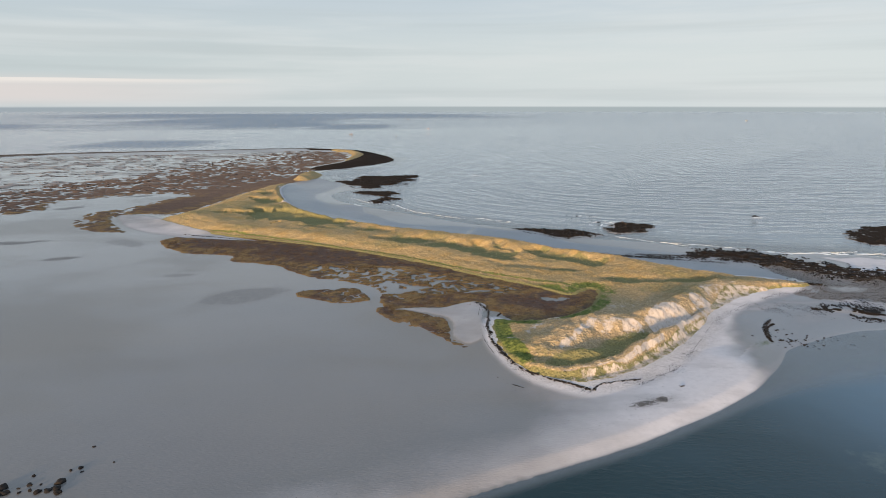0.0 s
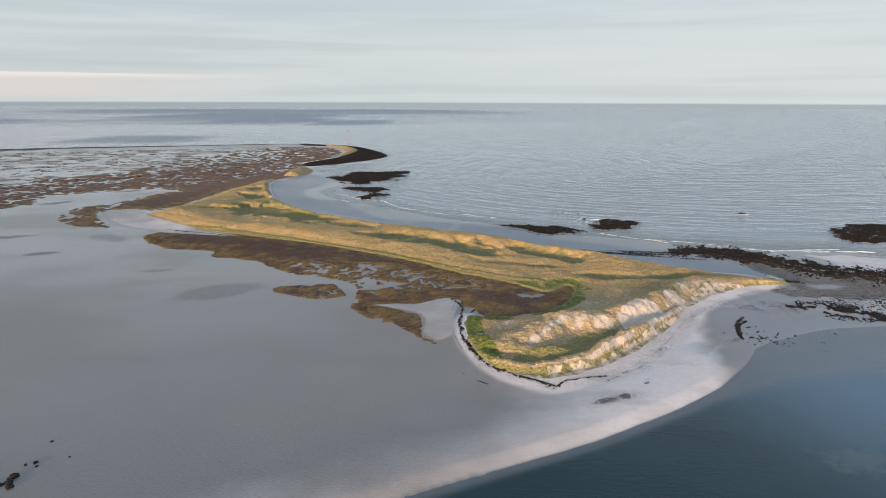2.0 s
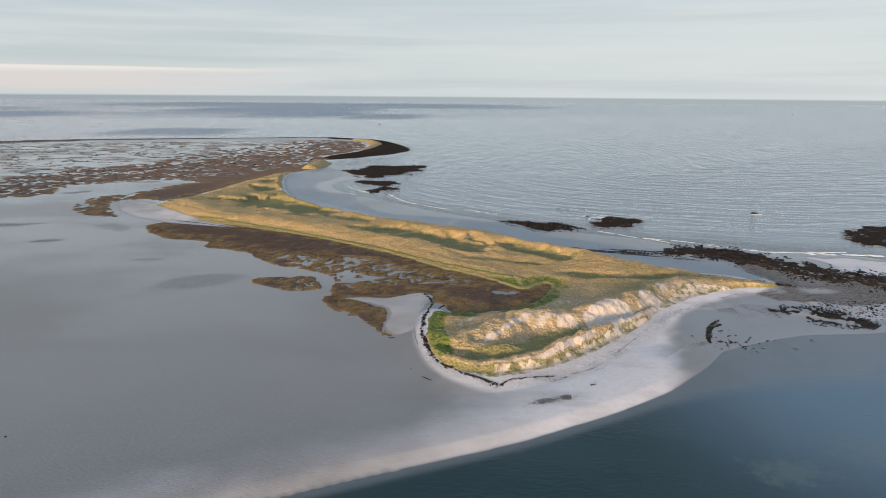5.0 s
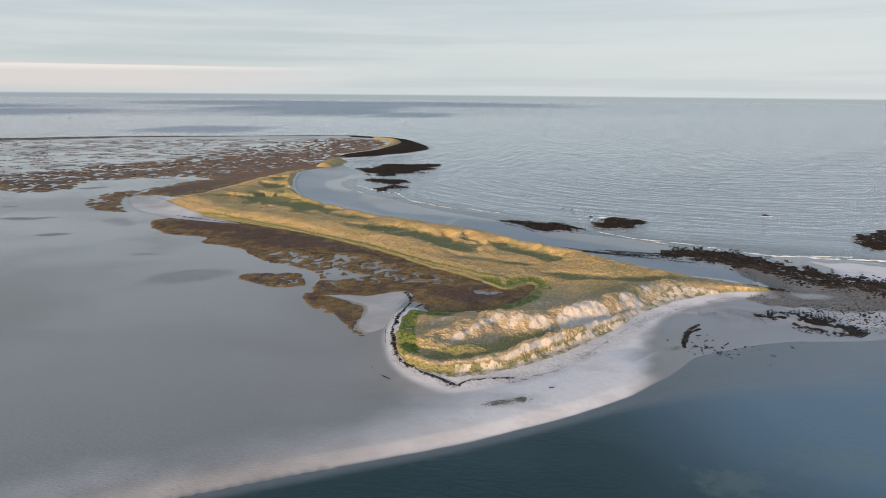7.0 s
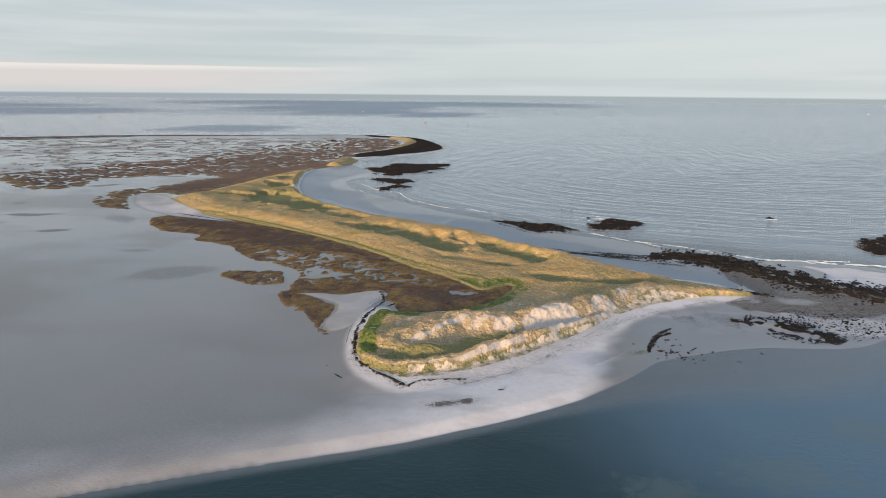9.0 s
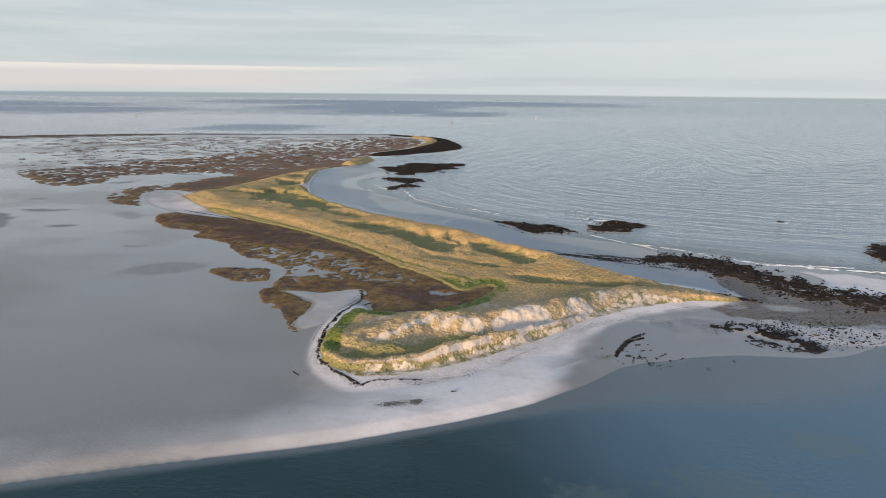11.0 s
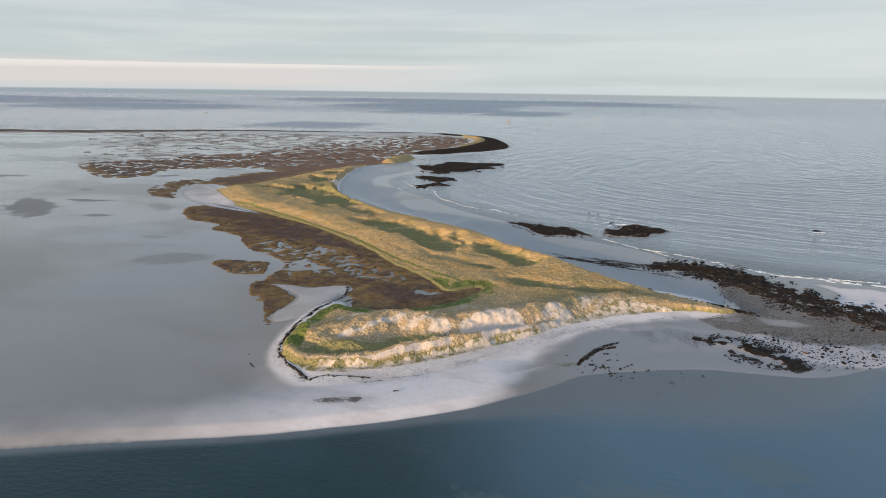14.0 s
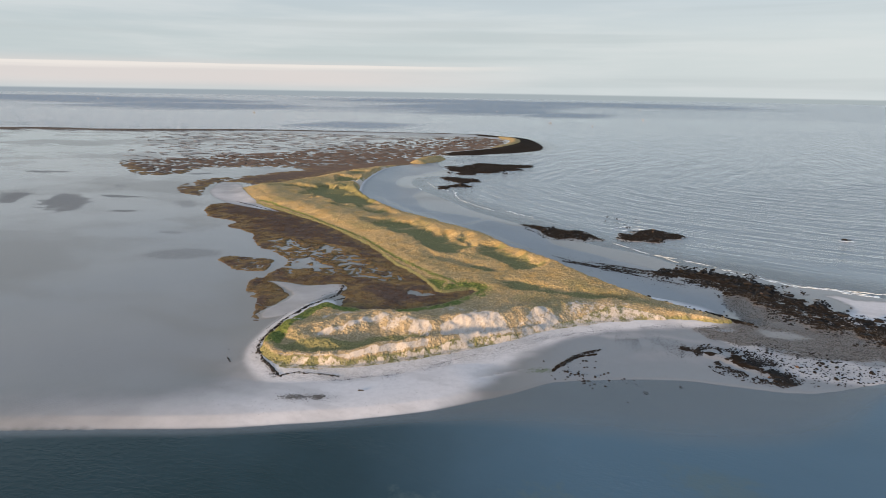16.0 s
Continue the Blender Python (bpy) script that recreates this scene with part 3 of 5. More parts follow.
def dune_material():
    mat, n, bsdf, _ = material("dune_turf")
    p = n.place()
    bare, green, worn = n.attr("bare"), n.attr("green"), n.attr("worn")
    mid, fine, tuft = n.noise(p, 0.14, 5.0, 0.6), n.noise(p, 3.4, 4.0, 0.7), n.noise(p, 1.15, 3.0, 0.6)
    clump = n.add("ShaderNodeTexVoronoi")
    clump.inputs["Scale"].default_value = 1.05
    clump.inputs["Randomness"].default_value = 1.0
    bent = n.add("ShaderNodeMix")
    bent.data_type, bent.blend_type = "RGBA", "LINEAR_LIGHT"
    bent.inputs[0].default_value = 0.35
    n.link(p, bent.inputs[6])
    wander = n.add("ShaderNodeTexNoise")
    wander.inputs["Scale"].default_value = 1.3
    n.link(p, wander.inputs["Vector"])
    n.link(wander.outputs["Color"], bent.inputs[7])
    n.link(bent.outputs[2], clump.inputs["Vector"])
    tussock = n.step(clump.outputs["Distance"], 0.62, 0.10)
    straw = n.mix(n.step(fine, 0.3, 0.7), (0.255, 0.188, 0.092), (0.56, 0.435, 0.235))
    straw = n.mix(n.step(mid, 0.46, 0.66), straw, n.mix(n.step(fine, 0.3, 0.7), (0.30, 0.205, 0.082), (0.53, 0.375, 0.165)))
    straw = n.mix(n.math("MULTIPLY", worn, 0.85), straw, n.mix(n.step(fine, 0.3, 0.7), (0.26, 0.20, 0.12), (0.64, 0.51, 0.345)))
    # gaps between tussocks darkened in the colour, as shade among the tufts
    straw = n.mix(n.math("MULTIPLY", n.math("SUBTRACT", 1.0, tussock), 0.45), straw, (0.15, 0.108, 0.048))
    lush = n.mix(n.step(tuft, 0.3, 0.7), (0.05, 0.075, 0.02), (0.17, 0.195, 0.055))
    colour = n.mix(n.step(n.math("ADD", green, n.math("MULTIPLY", n.math("SUBTRACT", tuft, 0.5), 0.9)), 0.35, 0.65), straw, lush)
    # olive turf; in hollows and pit it also carries painted shade
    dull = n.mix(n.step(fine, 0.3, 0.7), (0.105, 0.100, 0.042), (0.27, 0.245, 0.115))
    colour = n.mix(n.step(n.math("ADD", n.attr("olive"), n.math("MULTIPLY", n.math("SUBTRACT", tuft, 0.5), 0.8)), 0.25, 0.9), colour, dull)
    sand = n.mix(n.noise(p, 1.6, 5.0, 0.75), (0.38, 0.33, 0.28), (0.62, 0.545, 0.475))
    ragged = n.math("ADD", n.math("MULTIPLY", n.math("SUBTRACT", n.noise(p, 0.7, 6.0, 0.72), 0.5), 1.25), n.math("MULTIPLY", n.math("SUBTRACT", n.noise(n.stretch(p, (2.2, 0.8, 1.0), 20), 1.2, 4.0, 0.7), 0.5), 0.7))
    patch = n.step(n.math("ADD", bare, ragged), 0.40, 0.62)
    rills = n.noise(n.stretch(p, (1.6, 0.6, 1.0), 28), 0.9, 6.0, 0.72)
    # rills darkened in the sand colour too, standing for shadow along them
    sand = n.mix(n.math("MULTIPLY", n.step(rills, 0.47, 0.66), 0.6), sand, (0.25, 0.20, 0.145))
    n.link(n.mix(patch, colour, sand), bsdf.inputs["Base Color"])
    bsdf.inputs["Roughness"].default_value = 0.95
    bsdf.inputs["Specular IOR Level"].default_value = 0.1
    turf = n.math("ADD", n.math("MULTIPLY", tussock, 1.0), n.math("MULTIPLY", tuft, 0.5))
    height = n.math("ADD", n.math("MULTIPLY", turf, n.math("SUBTRACT", 1.1, patch)), n.math("MULTIPLY_ADD", rills, n.math("MULTIPLY", patch, 0.9), n.math("MULTIPLY", fine, 0.3)))
    n.link(n.bump(height, 0.55, 0.34), bsdf.inputs["Normal"])
    return mat


def grass_material(name, low, high, tip):
    mat, n, bsdf, out = material(name)
    p = n.place()
    rnd = n.add("ShaderNodeNewGeometry").outputs["Random Per Island"]
    colour = n.mix(rnd, low, high)
    colour = n.mix(n.math("MULTIPLY", n.step(n.noise(p, 0.07, 4.0), 0.42, 0.66), 0.75), colour, tip)
    n.link(colour, bsdf.inputs["Base Color"])
    bsdf.inputs["Roughness"].default_value = 0.8
    bsdf.inputs["Specular IOR Level"].default_value = 0.2
    through_leaf = n.add("ShaderNodeBsdfTranslucent")
    n.link(colour, through_leaf.inputs[0])
    both = n.add("ShaderNodeMixShader")
    both.inputs[0].default_value = 0.25
    n.link(bsdf.outputs[0], both.inputs[1])
    n.link(through_leaf.outputs[0], both.inputs[2])
    n.link(both.outputs[0], out.inputs[0])
    return mat


def marsh_material():
    mat, n, bsdf, _ = material("marsh_turf")
    p = n.place()
    edge, ochre = n.attr("edge"), n.attr("ochre")
    big, mid, fine = n.noise(p, 0.06, 4.0), n.noise(p, 0.5, 5.0, 0.65), n.noise(p, 3.5, 3.0, 0.7)
    brown = n.mix(n.step(fine, 0.25, 0.75), (0.040, 0.028, 0.023), (0.125, 0.086, 0.068))
    rust = n.mix(n.step(fine, 0.25, 0.75), (0.095, 0.062, 0.026), (0.27, 0.180, 0.078))
    patch = n.noise(p, 0.16, 5.0, 0.65)
    colour = n.mix(n.step(n.math("ADD", n.math("MULTIPLY", ochre, 0.8), n.math("MULTIPLY", n.math("SUBTRACT", patch, 0.5), 2.2)), 0.25, 0.75), brown, rust)
    colour = n.mix(n.math("MULTIPLY", n.step(mid, 0.50, 0.66), 0.5), colour, (0.032, 0.022, 0.016))
    colour = n.mix(n.math("MULTIPLY", n.step(n.noise(p, 0.35, 5.0, 0.7), 0.60, 0.68), 0.6), colour, (0.21, 0.18, 0.16))
    colour = n.mix(n.math("MULTIPLY", n.attr("pale"), 0.6), colour, n.mix(n.noise(p, 0.12, 5.0, 0.7), (0.085, 0.05, 0.034), (0.30, 0.19, 0.12)))
    colour = n.mix(n.math("MULTIPLY", n.attr("grey"), 0.75), colour, n.mix(mid, (0.22, 0.205, 0.19), (0.40, 0.385, 0.37)))
    colour = n.mix(n.math("MULTIPLY", edge, 0.25), colour, (0.075, 0.056, 0.034))
    n.link(colour, bsdf.inputs["Base Color"])
    bsdf.inputs["Roughness"].default_value = 0.9
    bsdf.inputs["Specular IOR Level"].default_value = 0.15
    n.link(n.bump(n.math("ADD", mid, n.math("MULTIPLY", fine, 0.6)), 0.9, 0.35), bsdf.inputs["Normal"])
    return mat


def water_material():
    mat, n, bsdf, out = material("sea_water")
    n.tree.nodes.remove(bsdf)
    p = n.place()
    depth = n.attr("depth")
    big = n.noise(p, 0.012, 4.0)
    body = n.mix(big, (0.004, 0.020, 0.021), (0.008, 0.031, 0.036))
    # bluer body over the eastern shoals, partly painted in place of reflected sky
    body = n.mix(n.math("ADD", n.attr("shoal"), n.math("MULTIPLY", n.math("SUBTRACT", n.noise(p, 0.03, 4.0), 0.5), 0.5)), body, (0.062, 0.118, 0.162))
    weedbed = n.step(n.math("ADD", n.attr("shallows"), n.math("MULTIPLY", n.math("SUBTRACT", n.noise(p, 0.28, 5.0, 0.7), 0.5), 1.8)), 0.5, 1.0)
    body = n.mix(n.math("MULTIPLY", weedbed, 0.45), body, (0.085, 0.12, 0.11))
    # open sea paled in place of sky reflection, bay for its sandy bottom
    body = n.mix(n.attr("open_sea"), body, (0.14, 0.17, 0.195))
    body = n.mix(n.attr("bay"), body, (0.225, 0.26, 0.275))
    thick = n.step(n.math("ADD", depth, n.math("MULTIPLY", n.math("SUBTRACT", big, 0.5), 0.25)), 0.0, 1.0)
    # shallow body painted paler to make up for sunlight lost below the surface
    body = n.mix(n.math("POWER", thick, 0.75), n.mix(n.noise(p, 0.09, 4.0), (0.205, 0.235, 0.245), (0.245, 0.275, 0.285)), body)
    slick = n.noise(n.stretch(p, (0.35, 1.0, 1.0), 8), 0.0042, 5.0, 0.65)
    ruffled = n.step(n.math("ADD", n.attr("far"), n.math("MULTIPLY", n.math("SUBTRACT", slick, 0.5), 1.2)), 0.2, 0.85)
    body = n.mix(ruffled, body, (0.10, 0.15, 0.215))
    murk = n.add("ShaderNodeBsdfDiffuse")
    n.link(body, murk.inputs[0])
    clear = n.add("ShaderNodeBsdfTransparent")
    clear.inputs[0].default_value = (0.92, 0.98, 0.98, 1)
    inner = n.add("ShaderNodeMixShader")
    n.link(n.math("MULTIPLY_ADD", thick, 0.72, 0.28), inner.inputs[0])
    n.link(clear.outputs[0], inner.inputs[1])
    n.link(murk.outputs[0], inner.inputs[2])
    sep = n.add("ShaderNodeSeparateXYZ")
    n.link(p, sep.inputs[0])
    drift = n.add("ShaderNodeCombineXYZ")
    n.link(n.math("MULTIPLY", sep.outputs[0], 0.022), drift.inputs[0])
    n.link(n.math("MULTIPLY", sep.outputs[1], 0.022), drift.inputs[1])
    n.link(n.math("MULTIPLY", n.attr("offing"), 0.125), drift.inputs[2])
    swell = n.noise(drift.outputs[0], 1.0, 3.5, 0.55)
    chop = n.noise(n.stretch(p, (0.5, 1.0, 1.0), -20), 1.1, 4.0, 0.6)
    open_sea = n.attr("open_sea")
    first = n.bump(swell, n.math("MULTIPLY_ADD", open_sea, 0.92, 0.03), 2.3)
    lull = n.math("MULTIPLY_ADD", n.step(n.noise(n.stretch(p, (0.4, 1.0, 1.0), 35), 0.045, 4.0), 0.35, 0.7), 0.30, 0.07)
    normal = n.bump(chop, n.math("MULTIPLY_ADD", open_sea, 0.2, lull), 0.42, first)
    gloss = n.add("ShaderNodeBsdfGlossy")
    gloss.inputs["Roughness"].default_value = 0.10
    gloss.inputs["Color"].default_value = (0.95, 0.97, 1.0, 1)
    fresnel = n.add("ShaderNodeFresnel")
    fresnel.inputs[0].default_value = 1.33
    n.link(normal, gloss.inputs["Normal"])
    n.link(normal, fresnel.inputs["Normal"])
    final = n.add("ShaderNodeMixShader")
    n.link(n.math("MULTIPLY", fresnel.outputs[0], n.math("MULTIPLY_ADD", ruffled, -0.48, 1.0)), final.inputs[0])
    n.link(inner.outputs[0], final.inputs[1])
    n.link(gloss.outputs[0], final.inputs[2])
    n.link(final.outputs[0], out.inputs[0])
    return mat


def plain_material(name, colour, rough=0.6, spread=0.25, scale=3.0, metal=0.0, random_tint=False, gloss=0.5):
    """A painted or natural surface with mottling at two scales."""
    mat, n, bsdf, _ = material(name)
    p = n.place()
    a, b = n.noise(p, scale, 4.0), n.noise(p, scale * 9, 3.0)
    v = n.math("ADD", n.math("MULTIPLY", a, 0.7), n.math("MULTIPLY", b, 0.3))
    dark, light = tuple(c * (1 - spread) for c in colour), tuple(min(1, c * (1 + spread)) for c in colour)
    out = n.mix(n.step(v, 0.3, 0.7), dark, light)
    if random_tint:
        r = n.add("ShaderNodeObjectInfo").outputs["Random"]
        i = n.add("ShaderNodeNewGeometry").outputs["Random Per Island"]
        out = n.mix(n.math("MULTIPLY", n.math("FRACT", n.math("ADD", r, i)), 0.85), out, tuple(c * 0.35 for c in colour))
    n.link(out, bsdf.inputs["Base Color"])
    bsdf.inputs["Roughness"].default_value = rough
    bsdf.inputs["Metallic"].default_value = metal
    bsdf.inputs["Specular IOR Level"].default_value = gloss
    n.link(n.bump(v, 0.5, 0.05), bsdf.inputs["Normal"])
    return mat


def foam_material():
    mat, n, bsdf, _ = material("foam")
    p = n.place()
    n.link(n.mix(n.noise(p, 1.2, 5.0, 0.7), (0.50, 0.55, 0.58), (0.74, 0.78, 0.79)), bsdf.inputs["Base Color"])
    bsdf.inputs["Roughness"].default_value = 0.7
    return mat


SAND, TURF, MARSHLAND, WATER, FOAM = sand_material(), dune_material(), marsh_material(), water_material(), foam_material()
STRAW = grass_material("marram_straw", (0.27, 0.198, 0.090), (0.74, 0.580, 0.325), (0.46, 0.340, 0.165))
SEDGE = grass_material("marsh_sedge", (0.035, 0.021, 0.013), (0.135, 0.082, 0.044), (0.16, 0.105, 0.045))
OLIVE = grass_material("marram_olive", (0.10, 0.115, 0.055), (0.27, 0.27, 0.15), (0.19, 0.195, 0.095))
LUSH = grass_material("marram_green", (0.08, 0.115, 0.03), (0.22, 0.26, 0.085), (0.155, 0.19, 0.055))
ROCK = plain_material("weedy_rock", (0.020, 0.017, 0.015), 0.85, 0.5, 0.9, random_tint=True, gloss=0.2)
STONE = plain_material("grey_stone", (0.068, 0.062, 0.056), 0.8, 0.4, 2.0, random_tint=True)
SHINGLE = plain_material("dark_shingle", (0.075, 0.064, 0.055), 0.9, 0.4, 0.12, gloss=0.2)
RUST_ROCK = plain_material("rusty_rock", (0.10, 0.055, 0.026), 0.7, 0.4, 1.2)
KELP = plain_material("dry_kelp", (0.024, 0.019, 0.015), 0.85, 0.5, 3.0, gloss=0.2)
WOOD = plain_material("drift_wood", (0.035, 0.028, 0.022), 0.85, 0.4, 4.0)
WHITE = plain_material("white_paint", (0.32, 0.33, 0.34), 0.5, 0.06, 1.0)
ORANGE = plain_material("orange_paint", (0.7, 0.12, 0.04), 0.45, 0.1, 1.0)
BLUE = plain_material("dark_blue_paint", (0.05, 0.08, 0.16), 0.45, 0.1, 1.0)
GLASS_DARK = plain_material("wheelhouse_glass", (0.03, 0.035, 0.04), 0.08, 0.05, 1.0)

# ---------------------------------------------------------------- large structure


def build_ground():
    xs = np.concatenate([spaced(-250, -32, 1.1, -6000, -32)[:-1], np.arange(-31.4, 186, 0.6), spaced(187, 240, 1.2, 187, 6000)])
    ys = np.concatenate([spaced(60, 96, 1.1, -2500, 96.1)[:-1], np.arange(96.6, 274, 0.6), np.arange(275, 341, 1.1), np.linspace(342, 620, 190), spaced(622, 900, 3.0, 622, 6000)])
    gx, gy, faces = lattice(xs, ys)
    z, land, dune, dry = ground_height(gx, gy)
    under = np.clip(dune - 1.5, 0, 4) * 0.2
    cover = rock_cover(gx, gy)
    weed = smooth(cover, -1.6, 3.4) * (0.40 + 0.9 * fbm(gx, gy, 3.0, 25, 3)) * (gy > 200) * (1 - 0.2 * smooth(gx, 138, 154) * (gy > 200) * smooth(gy, 268, 258)) + smooth(cover, -2.0, 4.5) * (0.30 + 0.9 * fbm(gx, gy, 3.0, 25, 3)) * (gy <= 200) * (0.50 + 0.75 * smooth(fbm(gx, gy, 2.4, 26, 3), 0.38, 0.56)) + 0.4 * smooth(gx, 0, -20) * smooth(cover, -1, 2)
    off, wide, _ = along(FLECKS, gx, gy)
    flecks = np.exp(-(off / wide) ** 2) * smooth(fbm(gx * 0.9 + 0.3 * gy, gy * 2.0, 4.0, 65, 4), 0.40, 0.60)
    weed = np.maximum(weed, 0.66 * flecks)
    off, wide, run = along(KELP_STREAK, gx, gy)
    strands = fbm(run * 0.13, off + 1.6 * (fbm(gx, gy, 14.0, 68, 2) - 0.5), 2.0, 69, 4)
    weed = np.maximum(weed, 0.64 * np.exp(-(off / (1.35 * wide)) ** 4) * smooth(strands, 0.43 - 0.14 * smooth(run, 22, 60), 0.56))
    bank, _, _ = along([(26, 186, 0), (21.5, 174, 0), (20.4, 165, 0), (21, 156, 0), (23.2, 147, 0), (25.5, 140, 0), (29.5, 134.6, 0), (37, 130.8, 0), (43.5, 131.2, 0)], gx, gy)
    wrack = 0.95 * np.exp(-(bank / 0.8) ** 2) * smooth(fbm(gx, gy, 5.0, 66, 3), 0.3, 0.5) * smooth(gy, 129, 140)
    weed = np.maximum(weed, 0.8 * wrack)
    tail, _, _ = along([(104, 173, 0), (100, 169, 0), (97.5, 164, 0), (96.5, 159, 0)], gx, gy)
    weed = np.maximum(weed, 0.85 * np.exp(-(tail / 0.75) ** 2) * (0.6 + 0.7 * fbm(gx, gy, 2.0, 61, 3)))
    weed = np.maximum(weed, smooth(inside(SPIT, gx, gy, 30.0), -13, -2))
    algae = 0.95 * np.exp(-(((gx - 94) * 0.85 + (gy - 158) * 0.53) / 4.2) ** 2 - (((gy - 158) * 0.85 - (gx - 94) * 0.53) / 1.5) ** 2)
    gap = np.exp(-((gx - 148.5 - 0.5 * (gy - 208)) / 8) ** 2 - ((gy - 208) / 4.2) ** 2) * (0.5 + fbm(gx, gy, 3.5, 28, 3))
    stones = smooth(inside(COBBLES, gx, gy, 30.0) + 9 * (fbm(gx, gy, 6.0, 29, 4) - 0.5), -4, 4) * 0.95 * (1 - 0.8 * smooth(gap, 0.2, 0.9))
    mud = np.zeros(gx.shape)
    for cx, cy, long, wide, turn in MUD:
        cs, sn = math.cos(radians(turn)), math.sin(radians(turn))
        u, v = ((gx - cx) * cs + (gy - cy) * sn) / long, ((gy - cy) * cs - (gx - cx) * sn) / wide
        mud = np.maximum(mud, (1.25 if cx < -150 else 0.62) * smooth(np.hypot(u, v) + (1.2 if cx < -100 else 0.5) * (fbm(gx, gy, 5.0, 73) - 0.5), 1.12, 0.70))
    cove = smooth(inside(COVE_WEST, gx, gy, 20.0), -2, 3)
    dry = np.maximum(dry, 0.54 * cove * (0.6 + 0.7 * fbm(gx, gy, 12.0, 75)))
    patch = np.exp(-(((gx - 52.3) * 0.92 + (gy - 122.9) * 0.38) / 7.0) ** 4 - (((gy - 122.9) * 0.92 - (gx - 52.3) * 0.38) / 2.1) ** 2) * (0.4 + 0.9 * fbm(gx, gy, 2.5, 89, 3))
    stones = np.maximum(stones, 0.72 * patch)
    wet = 1 - np.maximum(dry, 0.34 * smooth(gx, 94, 70) * smooth(land, 2.5, -2.5) * (gy - 0.55 * gx < 140))
    trodden = smooth(-dune + 3.0 * (fbm(gx, gy, 4.0, 27, 3) - 0.5), 7.5, 3.5) * (gy < 208) * (0.45 + 0.55 * smooth(gx, 34, 46)) * smooth(gx, 105, 85)
    ebb = inside(BAY_FLAT, gx, gy, 30.0) + 2.5 * (fbm(gx, gy, 16.0, 161, 3) - 0.5)
    drained = smooth(ebb, -1.2, 1.2) * (0.82 + 0.36 * (fbm(gx * 0.82 - gy * 0.57, (gx * 0.57 + gy * 0.82) * 3.0, 22.0, 163, 3) - 0.5))
    for pool in BAY_POOLS:
        drained = drained * smooth(inside(pool, gx, gy, 20.0) + 3.0 * (fbm(gx, gy, 9.0, 165, 3) - 0.5), 1.0, -1.0)
    for runnel in RUNNELS:
        off, _, _ = along(runnel, gx, gy)
        drained = drained * (1 - 0.85 * np.exp(-((off + 2.5 * (fbm(gx, gy, 12.0, 167, 3) - 0.5)) / 1.3) ** 2))
    drained = np.maximum(drained, 0.6 * smooth(gx + 0.3 * gy, 130, 150) * (gy < 205) * smooth(gy, 112, 132))
    me = sheet("ground", np.stack([gx, gy, z - under], -1).reshape(-1, 3), faces, {"wet": wet, "weed": weed, "stones": stones, "mud": mud, "algae": algae, "drained": drained, "trodden": trodden})
    me.materials.append(SAND)
    return tagged(new("ground", me), "pale grey beach sand, wet tidal flats and sea bed", "sand", kind="structure")


